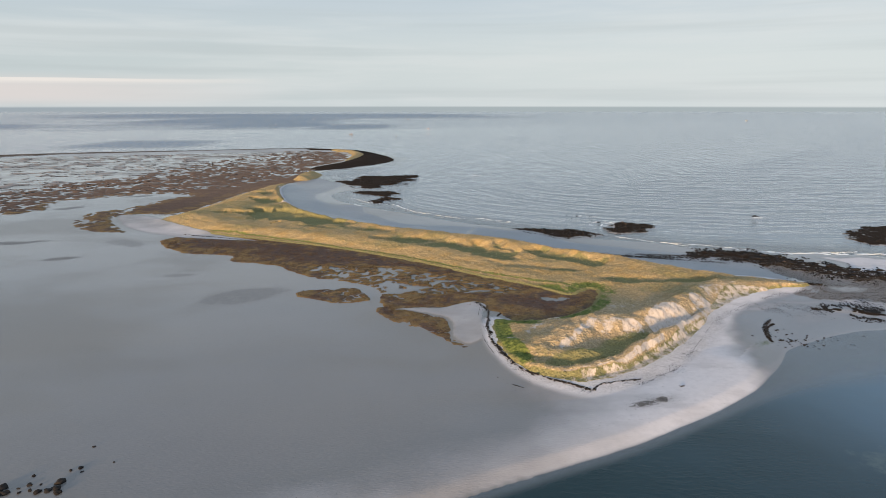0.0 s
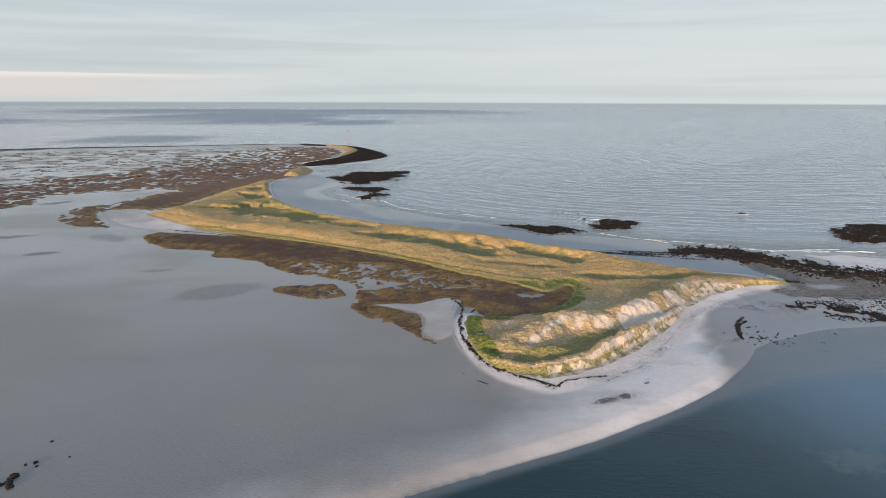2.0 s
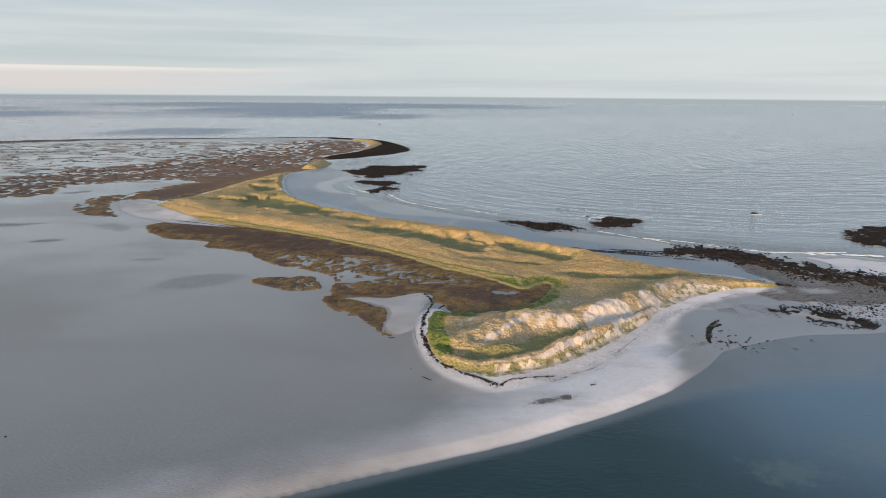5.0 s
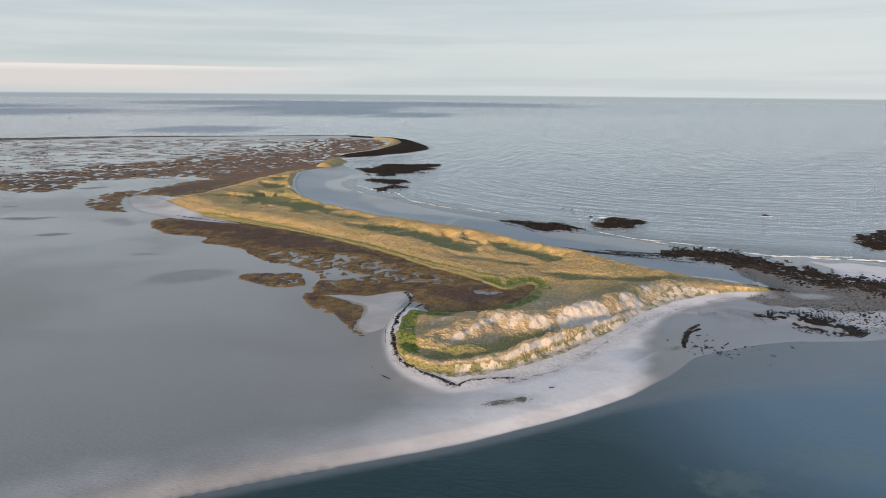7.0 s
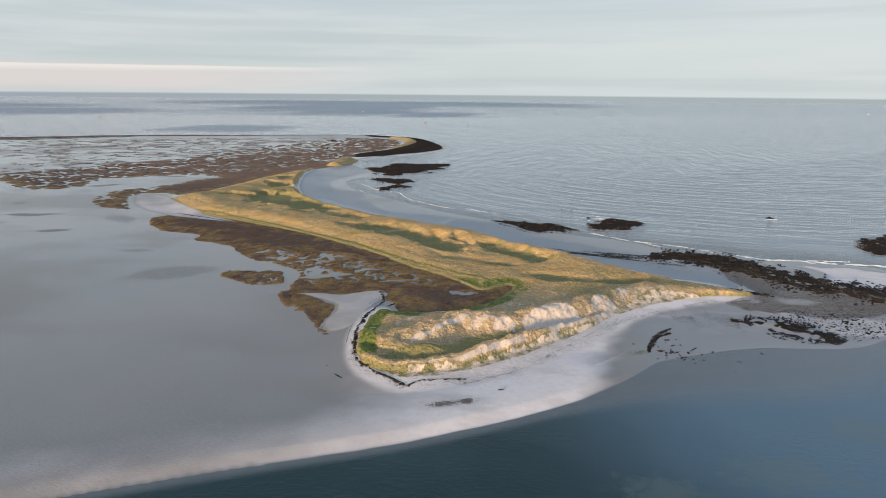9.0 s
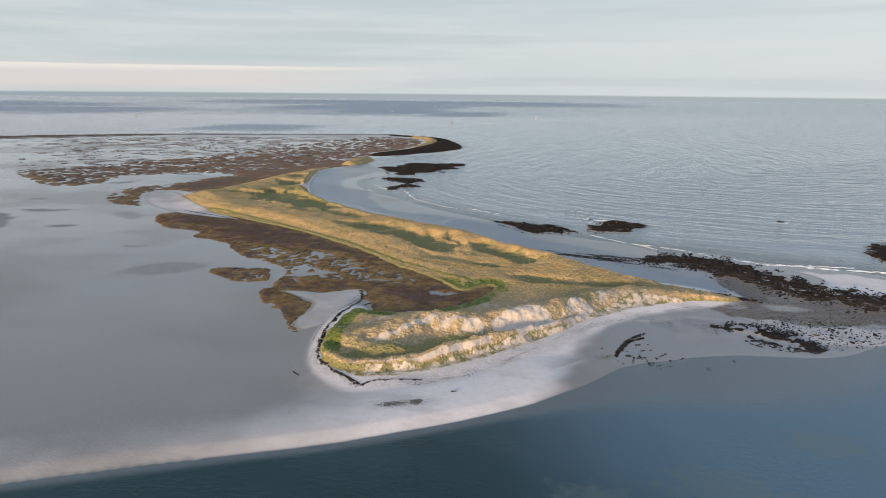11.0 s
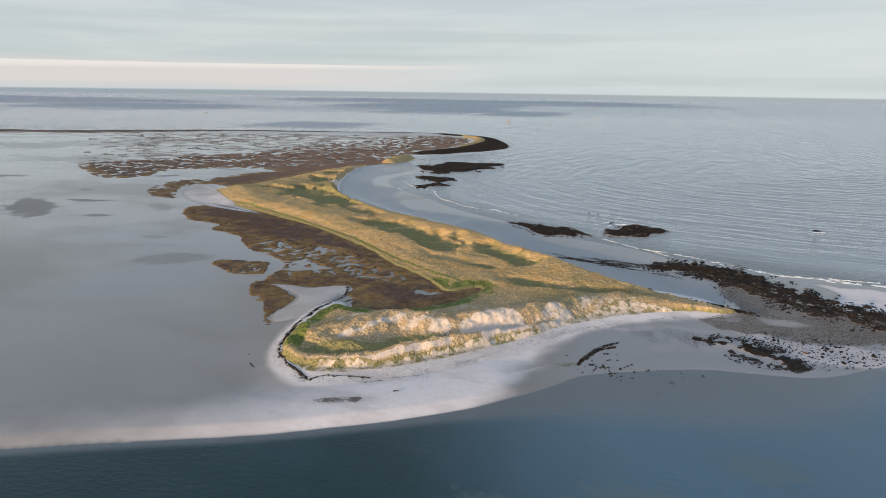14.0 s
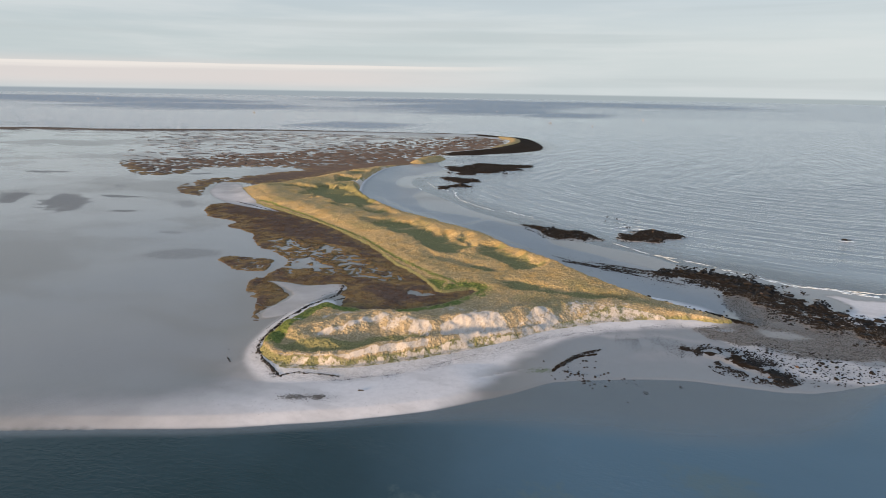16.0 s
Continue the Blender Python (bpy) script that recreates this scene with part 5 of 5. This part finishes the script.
def boulder(rng, x, y, z, size, mat, label, group):
    if len(BOULDER_MESHES) < 24:
        v = rocky(rng, BALL_2[0], rng.uniform(0.38, 0.62), 0.34)
        BOULDER_MESHES.append((v, BALL_2[1]))
    v, f = BOULDER_MESHES[rng.integers(0, len(BOULDER_MESHES))]
    key = ("boulder", id(v), mat.name)
    if key not in SHARED:
        me = sheet("boulder", v, f, shade=False)
        me.materials.append(mat)
        SHARED[key] = me
    ob = new("boulder", SHARED[key])
    ob.matrix_world = pose(x, y, z + size * 0.18, 0, 0, rng.uniform(0, 360)) @ Matrix.Diagonal((size, size * rng.uniform(0.8, 1.1), size * rng.uniform(0.7, 1.0), 1))
    return tagged(ob, label, "boulder", group)


SHARED = {}


def build_rocks():
    rng = np.random.default_rng(8)
    kelp_label = "dark seaweed-covered boulder on the tidal reef"
    plan = ((BELT, 100, 0.5, 1.6, 0.35, "boulders on the stony reef"), (BELT_NEAR, 30, 0.3, 0.8, 0.0, "boulders on the near reef"), (STRAGGLERS, 46, 0.2, 0.75, 0.0, "boulders strewn over white sand"),
            (BELT_TIP, 18, 0.35, 0.8, 0.0, "boulders at the tip of the dune"), (REEF_A, 28, 0.5, 1.3, 0.0, "boulders of the offshore reef"), (REEF_B, 18, 0.5, 1.3, 0.0, "boulders of the offshore reef"),
            (REEF_C, 10, 0.9, 2.2, 0.0, "boulders in the far bay"), (REEF_D, 10, 0.9, 2.2, 0.45, "boulders in the far bay"),
            (REEF_E, 8, 0.7, 1.6, 0.0, "boulders of the outer reef"))
    for outline, count, low, high, clump, group in plan:
        x, y = on_belt(rng, outline, count, 1.1, clump) if isinstance(outline, list) else within(rng, outline, count, 0.6, clump)
        z = ground_height(x, y)[0]
        for i in range(len(x)):
            big = rng.random() ** 2.2
            rusty = rng.random() < 0.035
            boulder(rng, x[i], y[i], max(z[i], -0.15), low + (high - low) * big, RUST_ROCK if rusty else ROCK,
                    "bare rusty-brown boulder on the tidal reef" if rusty else kelp_label, group)
    for _ in range(10):
        x, y = rng.normal(122, 9), rng.normal(-1.5, 2.2)
        y += 161 + 0.27 * (x - 109)
        boulder(rng, x, y, -0.42, rng.uniform(0.3, 0.75), ROCK, "dark boulder lying just under shallow water", "boulders in the shallows")
    # half-drowned stones between the two offshore reefs
    shoal = rounded([(73, 345), (80, 357), (97, 351), (99, 338), (88, 331), (76, 337)])
    for x, y in zip(*within(rng, shoal, 22, -1.0, 0.40, 5.0)):
        boulder(rng, x, y, -0.3, 0.55 + 0.45 * rng.random() ** 2, ROCK, "dark stone standing out of shallow sea water", "stones between the offshore reefs")
    for x, y, size in ((185.4, 352, 1.7), (187.4, 352.4, 1.0), (36, 561, 1.2), (41, 563, 0.8)):
        boulder(rng, x, y, -0.35 * size, size, ROCK, "lone dark rock awash in the open sea", "rocks awash")
    # boulders lying on the lagoon's flat
    for x, y, s in ((-67, 92.5, 1.1), (-65.6, 91.0, 0.9), (-66.5, 90, 1.0), (-63, 93.4, 0.6), (-62, 92, 0.5), (-60.5, 91.5, 0.7), (-58.2, 94.2, 1.1), (-57.9, 92.4, 0.9),
                    (-57, 91.4, 0.8), (-59, 91.8, 0.7), (-57.3, 98.6, 0.5), (-58.6, 97.8, 0.4), (-56.4, 97.4, 0.35), (-58.8, 105.5, 0.4), (-52.3, 100.4, 0.3), (-64, 96, 0.4),
                    (-63.4, 91.2, 0.4), (-64.3, 92.4, 0.35), (-61.2, 93.6, 0.35)):
        boulder(rng, x, y, ground_height(np.array([x]), np.array([y]))[0][0], s, ROCK, "dark boulder half sunk in the wet sand flat", "boulders on the sand flat")
    sets = []
    for outline, count, low, high, clump in ((BELT, 12000, 0.10, 0.65, 0.1), (BELT_NEAR, 9000, 0.08, 0.42, 0.0), (FLECKS, 2600, 0.03, 0.13, 0.0), (KELP_STREAK, 1600, 0.05, 0.22, 0.0), (STRAGGLERS, 900, 0.08, 0.40, 0.0), (REEF_A, 700, 0.2, 0.6, 0.3), (REEF_B, 700, 0.2, 0.6, 0.3),
                                             (REEF_C, 900, 0.3, 0.9, 0.42), (REEF_D, 400, 0.3, 0.9, 0.5), (REEF_E, 500, 0.3, 0.8, 0.3), (SPIT, 900, 0.3, 0.8, 0.0)):
        x, y = on_belt(rng, outline, count, 1.5, clump, True) if isinstance(outline, list) else within(rng, outline, count, -2.5, clump)
        z = ground_height(x, y)[0]
        k = z > -0.4
        sets.append((x[k], y[k], z[k], low + (high - low) * rng.random(k.sum()) ** 2.5))
    x, y, z, s = (np.concatenate(v) for v in zip(*sets))
    scatter("reef_stones", "dark weedy stones strewn over the reefs", "stones", ROCK, rng, x, y, z, s)
    x, y = within(rng, COBBLES, 11000, -1.0, 0.30, 9.0)
    k = np.exp(-((x - 148.5 - 0.5 * (y - 208)) / 8) ** 2 - ((y - 208) / 4.2) ** 2) < 0.2 + 0.8 * rng.random(len(x))
    x, y = x[k], y[k]
    z = ground_height(x, y)[0]
    scatter("cobbles", "grey cobbles spread over the sand of the point", "cobbles", STONE, rng, x, y, z, 0.06 + 0.20 * rng.random(len(x)) ** 3)
    x, y = rng.uniform(45, 61, 2600), rng.uniform(118.5, 127.5, 2600)
    k = np.exp(-(((x - 52.3) * 0.92 + (y - 122.9) * 0.38) / 6.2) ** 4 - (((y - 122.9) * 0.92 - (x - 52.3) * 0.38) / 1.8) ** 2) > rng.random(2600) * 0.9
    x, y = x[k], y[k]
    scatter("pebbles", "dark pebbles in a patch on the pale beach", "pebbles", STONE, rng, x, y, ground_height(x, y)[0], 0.03 + 0.06 * rng.random(len(x)))


def wrack_band(name, label, points, width, seed, mat, gaps=0.30, strands=1):
    """A tangled bank of thrown-up weed: ragged ridges that lie on the sand and follow a tide line."""
    verts, faces, base = [], [], 0
    line = rounded([q[:2] for q in points], False, 30)
    run = np.concatenate([[0], np.cumsum(np.linalg.norm(np.diff(line, axis=0), axis=1))])
    q = np.arange(0, run[-1], 0.16)
    x, y = np.interp(q, run, line[:, 0]), np.interp(q, run, line[:, 1])
    dx, dy = np.gradient(x), np.gradient(y)
    size = np.hypot(dx, dy) + 1e-9
    nx, ny = -dy / size, dx / size
    offs = np.linspace(-1, 1, 9)
    for k in range(strands):
        mid = (k - 0.5 * (strands - 1)) * width * 1.7 + 1.5 * width * (fbm(q, q * 0 + 3.0 * k, 3.5, seed + k, 4) - 0.5)
        w = width * (0.25 + 1.5 * fbm(q, q * 0 + 7.0 + k, 1.6, seed + 11 + k, 4)) * (1.0 if k == 0 else 0.6)
        px = x[:, None] + nx[:, None] * (mid[:, None] + offs[None] * w[:, None])
        py = y[:, None] + ny[:, None] * (mid[:, None] + offs[None] * w[:, None])
        heap = (1 - offs[None] ** 2) * 0.20 * np.minimum(1, w[:, None] / 0.5) * (0.3 + 1.4 * fbm(px, py, 0.5, seed + 21, 3))
        z = ground_height(px, py)[0] + heap - 0.02
        there = fbm(px, py, 0.45, seed + 31, 3) - 0.30 * (np.abs(offs[None]) ** 2) - 0.5 * (fbm(q, q * 0 + 5.0 * k, 7.0, seed + 41 + k, 3) < gaps + 0.12 * k)[:, None] > 0.30
        n, m = px.shape
        i = np.arange(n * m).reshape(n, m)
        f = np.stack([i[:-1, :-1], i[1:, :-1], i[1:, 1:], i[:-1, 1:]], -1).reshape(-1, 4)
        v, f, _ = kept(np.stack([px, py, z], -1).reshape(-1, 3), f, {}, np.ravel(there))
        verts.append(v)
        faces.append(f + base)
        base += len(v)
    me = sheet(name, np.concatenate(verts), np.concatenate(faces))
    me.materials.append(mat)
    return tagged(new(name, me), label, "seaweed", kind="stuff")


def build_wrack():
    """Dry weed thrown up along the foot of the dune."""
    rng = np.random.default_rng(15)
    edge = [(17.5, 192), (21, 184), (20.2, 175), (19.6, 166), (20.4, 158), (22.3, 149.5), (24, 143.5), (26.8, 138.8), (30.6, 135), (35.2, 132.1), (38.5, 130.2), (40.6, 128.6)]
    wrack_band("seaweed_wrack", "dark seaweed wrack in a thick line along the dune foot", edge, 0.62, 401, KELP, 0.14, 1)
    wrack_band("seaweed_wrack", "dark seaweed wrack in a thick line along the dune foot", [(40.6, 128.6), (43.3, 131.6), (48.4, 133.2), (53.5, 134.5)], 0.42, 421, KELP, 0.25, 1)
    wrack_band("tide_line", "thin broken line of dark weed on pale sand", [(20, 136), (22, 133), (25.5, 130.2)], 0.22, 441, KELP, 0.36, 1)
    wrack_band("tide_line", "thin broken line of dark weed on pale sand", [(57, 135.5), (64, 141), (71, 150), (79, 162), (88, 174.5), (97, 184), (110, 194.5), (122, 202), (133, 205.5)], 0.10, 451, KELP, 0.46, 1)
    wrack_band("tide_line", "thin broken line of dark weed on pale sand", [(18.5, 187), (17.5, 178), (17.2, 168), (18.4, 158), (20.3, 149)], 0.10, 461, KELP, 0.42, 1)
    wrack_band("tide_line", "thin broken line of dark weed on pale sand", [(-122, 299), (-98, 291), (-72, 279.5), (-40, 265.5), (-12, 247.5), (8, 232)], 0.55, 471, KELP, 0.26, 1)
    wrack_band("weed_bank", "dark weed bank curving over wet sand", [(105, 176), (102.4, 173.5), (100, 169.5), (98.6, 165.5), (98, 162)], 0.75, 481, KELP, 0.15, 1)
    p = rounded(edge, False, 12)
    k = rng.integers(0, len(p) - 1, 2600)
    x, y = (p[k] + rng.normal(0, 0.75, (2600, 2)) - rng.random((2600, 1)) * np.array([[0.6, 0.5]])).T
    keep = (fbm(x, y, 3.0, 63, 3) > 0.44) & (inside(DUNE, x, y, 20.0) < 0.3)
    scatter("wrack_scraps", "dark scraps of dry seaweed strewn beside the wrack", "seaweed", KELP, rng, x[keep], y[keep], ground_height(x[keep], y[keep])[0], 0.03 + 0.11 * rng.random(keep.sum()) ** 2, 0.28)
    line = rounded([(48, 131.5), (56, 134), (64, 141), (71, 150), (79, 162), (88, 174.5), (97, 184), (110, 194), (122, 202), (133, 205)], False, 10)
    k = rng.integers(0, len(line) - 1, 3400)
    t = rng.random(3400)
    p = line[k] * (1 - t[:, None]) + line[k + 1] * t[:, None] + rng.normal(0, 1.0, (3400, 2))
    x, y = p.T
    keep = (fbm(x, y, 5.0, 67, 3) > 0.42) & (inside(DUNE, x, y, 20.0) < -0.5)
    x, y = x[keep], y[keep]
    scatter("beach_litter", "scattered bits of dark weed along the tide line", "seaweed", KELP, rng, x, y, ground_height(x, y)[0], 0.03 + 0.13 * rng.random(len(x)) ** 2, 0.3)
    p = rng.normal((104, 160), (4.5, 3.5), (70, 2))
    scatter("weed_clumps", "scattered dark weed clumps on wet sand", "seaweed", KELP, rng, p[:, 0], p[:, 1], np.maximum(ground_height(*p.T)[0], -0.05), rng.uniform(0.12, 0.5, 70), 0.35)


def build_log():
    bm = bmesh.new()
    rng = random.Random(3)
    rings = []
    for i in range(8):
        t = i / 7
        r = 0.26 * (1 - 0.45 * t) * rng.uniform(0.85, 1.15)
        ring = []
        for j in range(9):
            a = 2 * math.pi * j / 9
            q = r * rng.uniform(0.88, 1.1)
            ring.append(bm.verts.new((-1.4 + 2.8 * t, q * math.cos(a) + 0.15 * math.sin(3 * t), 0.24 + q * math.sin(a))))
        rings.append(ring)
    for p, q in zip(rings[:-1], rings[1:]):
        for j in range(9):
            bm.faces.new((p[j], p[(j + 1) % 9], q[(j + 1) % 9], q[j]))
    bm.faces.new(rings[0][::-1])
    bm.faces.new(rings[-1])
    root = new("drift_log")
    root.location = (61.5, 130.3, ground_height(np.array([61.5]), np.array([130.3]))[0][0] - 0.04)
    root.rotation_euler, root.scale = (0, 0, radians(20)), (0.42, 0.7, 0.5)
    part("trunk", bm, WOOD, root)
    for x, a, size in ((-1.3, 110, 0.9), (-1.2, 230, 0.7), (0.5, 60, 0.6)):
        stub = bmesh.new()
        bmesh.ops.create_cone(stub, cap_ends=True, segments=7, radius1=0.11, radius2=0.03, depth=size)
        bmesh.ops.translate(stub, verts=stub.verts, vec=(0, 0, size / 2))
        bmesh.ops.transform(stub, matrix=pose(x, 0, 0.28, -70, 0, a - 90), verts=stub.verts)
        part("branch", stub, WOOD, root)
    tagged(root, "dark driftwood log with broken branches on pale sand", "driftwood")


def boat(x, y, turn, size, hull_mat, trim_mat, label):
    root = new("fishing_boat")
    hull = bmesh.new()
    rings = []
    for i in range(9):
        t = i / 8
        w = 1.45 * (1 - max(0, (t - 0.45) / 0.55) ** 2.2) + 0.03
        top = 0.95 + 0.75 * t * t
        keel = -0.35 + 0.45 * max(0, t - 0.75)
        rings.append([hull.verts.new(((t - 0.5) * 9.5 + (0.4 * (z > 0.3)) * t, s * w * f, z)) for s, f, z in
                      ((-1, 1.0, top), (-1, 0.92, 0.25), (-1, 0.35, keel), (1, 0.35, keel), (1, 0.92, 0.25), (1, 1.0, top))])
    for p, q in zip(rings[:-1], rings[1:]):
        for j in range(5):
            hull.faces.new((p[j], q[j], q[j + 1], p[j + 1]))
        hull.faces.new((p[5], q[5], q[0], p[0]))
    hull.faces.new(rings[0])
    hull.faces.new(rings[-1][::-1])
    part("hull", hull, hull_mat, root)

    def box(name, mat, lo, hi, bevel=0.05, parent=root):
        bm = bmesh.new()
        bmesh.ops.create_cube(bm, size=1.0)
        c = [(a + b) / 2 for a, b in zip(lo, hi)]
        for v in bm.verts:
            v.co = Vector([c[i] + v.co[i] * (hi[i] - lo[i]) for i in range(3)])
        bmesh.ops.bevel(bm, geom=bm.edges[:], offset=bevel, segments=2, affect="EDGES")
        return part(name, bm, mat, parent)
    cabin = box("wheelhouse", WHITE, (0.3, -1.0, 1.1), (2.7, 1.0, 3.0), 0.12)
    box("window", GLASS_DARK, (2.68, -0.8, 2.1), (2.73, 0.8, 2.7), 0.01, cabin)
    box("roof", trim_mat, (-0.2, -1.15, 3.0), (2.9, 1.15, 3.14), 0.03, cabin)
    box("gunwale_band", trim_mat, (-4.7, -1.5, 0.80), (0.0, 1.5, 0.98), 0.03)
    mast = bmesh.new()
    bmesh.ops.create_cone(mast, cap_ends=True, segments=8, radius1=0.07, radius2=0.04, depth=2.6)
    bmesh.ops.translate(mast, verts=mast.verts, vec=(0.4, 0, 4.3))
    part("mast", mast, WHITE, root)
    root.matrix_world = pose(x, y, 0.0, 0, 0, turn) @ Matrix.Scale(size, 4)
    return tagged(root, label, "fishing boat", "fishing boats at sea")


def build_boats():
    white, red = "small white fishing boat far out at sea", "small fishing boat with orange trim at sea"
    for x, y, turn, size, hull, trim, label in ((-191, 1312, 20, 1.15, WHITE, ORANGE, red), (-91, 1245, 70, 0.8, WHITE, BLUE, white), (-145, 2532, 10, 1.3, WHITE, BLUE, white),
                                                (-38, 1624, 160, 1.0, WHITE, ORANGE, red), (-510, 1914, 200, 1.1, WHITE, BLUE, white), (-540, 2605, 30, 1.2, WHITE, BLUE, white),
                                                (-956, 1306, 15, 1.3, WHITE, BLUE, white), (1142, 2381, 190, 1.4, WHITE, BLUE, white), (1364, 2170, 100, 1.0, WHITE, BLUE, white),
                                                (-2487, 2063, 0, 1.6, WHITE, BLUE, white)):
        boat(x, y, turn, 0.7 * size, hull, trim, label)


def foam_line(points, width, seed, label="broken line of white foam where low waves break"):
    """Ragged low ridges of foam, short overlapping stretches, along the line where waves break."""
    rng = np.random.default_rng(seed)
    p = rounded(points, False, 24)
    run = np.concatenate([[0], np.cumsum(np.linalg.norm(np.diff(p, axis=0), axis=1))])
    verts, faces, at, base = [], [], 0.0, 0
    scale = max(0.6, width)
    while at < run[-1]:
        long = rng.uniform(1.0, 5.0) * scale
        n = 12
        q = np.linspace(at, min(at + long, run[-1]), n)
        x, y = np.interp(q, run, p[:, 0]), np.interp(q, run, p[:, 1])
        dx, dy = np.gradient(x), np.gradient(y)
        size = np.hypot(dx, dy) + 1e-9
        nx, ny = -dy / size, dx / size
        t = np.linspace(0, 1, n)
        side = rng.normal(0, 0.5) * scale + 1.6 * scale * (fbm(q, q * 0 + 5.0, 9.0, seed, 3) - 0.5) + 0.5 * (fbm(q, q * 0 + at, 1.2, seed + 3, 3) - 0.5)
        thick = 0.25 + 1.1 * smooth(fbm(q, q * 0 + 2.0, 14.0, seed + 5, 3), 0.38, 0.66)
        w = width * rng.uniform(0.12, 0.5) * thick * np.sin(np.pi * t) ** 0.6 * (0.25 + 1.4 * fbm(q, q * 0, 0.7, seed + 7, 3)) + 0.004
        for s, z in ((-1, 0.012), (-0.4, 0.055), (0.25, 0.06), (1, 0.012)):
            verts.append(np.column_stack([x + nx * (side + s * w), y + ny * (side + s * w), z * max(1.0, 2.5 * width) * (0.2 + 0.8 * np.sin(np.pi * t))]))
        i = np.arange(n - 1) + base
        for r in range(3):
            faces.append(np.stack([r * n + i, r * n + i + 1, (r + 1) * n + i + 1, (r + 1) * n + i], -1))
        base += 4 * n
        at += long * rng.uniform(0.15, 0.75) + (rng.uniform(0, 5.0) * scale if rng.random() < 0.18 else 0.0)
    me = sheet("breaking_wave", np.concatenate(verts), np.concatenate(faces))
    me.materials.append(FOAM)
    return tagged(new("breaking_wave", me), label, "wave foam", kind="stuff")


def build_foam():
    bay = (([(-27, 396), (-12, 368), (-4, 360), (8, 350), (19, 343)], 0.9), ([(25, 346), (33, 341), (43, 335)], 1.1), ([(90, 296), (99, 289.3), (105, 284.5), (113, 279.5), (118, 275)], 0.9),
             ([(133, 272.5), (138, 270.5), (144, 268), (150, 263.5), (158, 261)], 1.5), ([(156, 261.5), (164, 261), (173, 260.5), (186, 261), (200, 258)], 2.0),
             ([(160, 263), (174, 263), (188, 265)], 1.2), ([(108, 283), (116, 280), (124, 278), (132, 275)], 0.9))
    outer = (([(90, 323.5), (97, 331), (102, 329), (108, 322)], 1.2), ([(84, 325), (90, 334), (97, 338)], 0.8), ([(84, 352), (87, 354)], 0.6), ([(92, 353), (95, 352)], 0.6), ([(-60, 425), (-45, 405), (-30, 394)], 0.7),
             ([(182.5, 349.2), (186, 348.4), (189, 349.6)], 1.2), ([(30, 557), (40, 556)], 1.0),
             ([(-560, 768), (-489, 806), (-427, 828), (-361, 848), (-293, 870)], 2.4), ([(-1000, 540), (-830, 618), (-748, 657), (-666, 688)], 2.6), ([(-1700, 275), (-1300, 410), (-1000, 540)], 2.4),
             ([(-270, 876), (-227, 896), (-180, 898)], 2.2), ([(-52, 395), (-46, 388)], 0.6))
    for i, (points, width) in enumerate(bay + outer):
        foam_line(points, 0.85 * width, 300 + i)


build_grass()
build_sedge()
build_rocks()
build_wrack()
build_log()
build_boats()
build_foam()
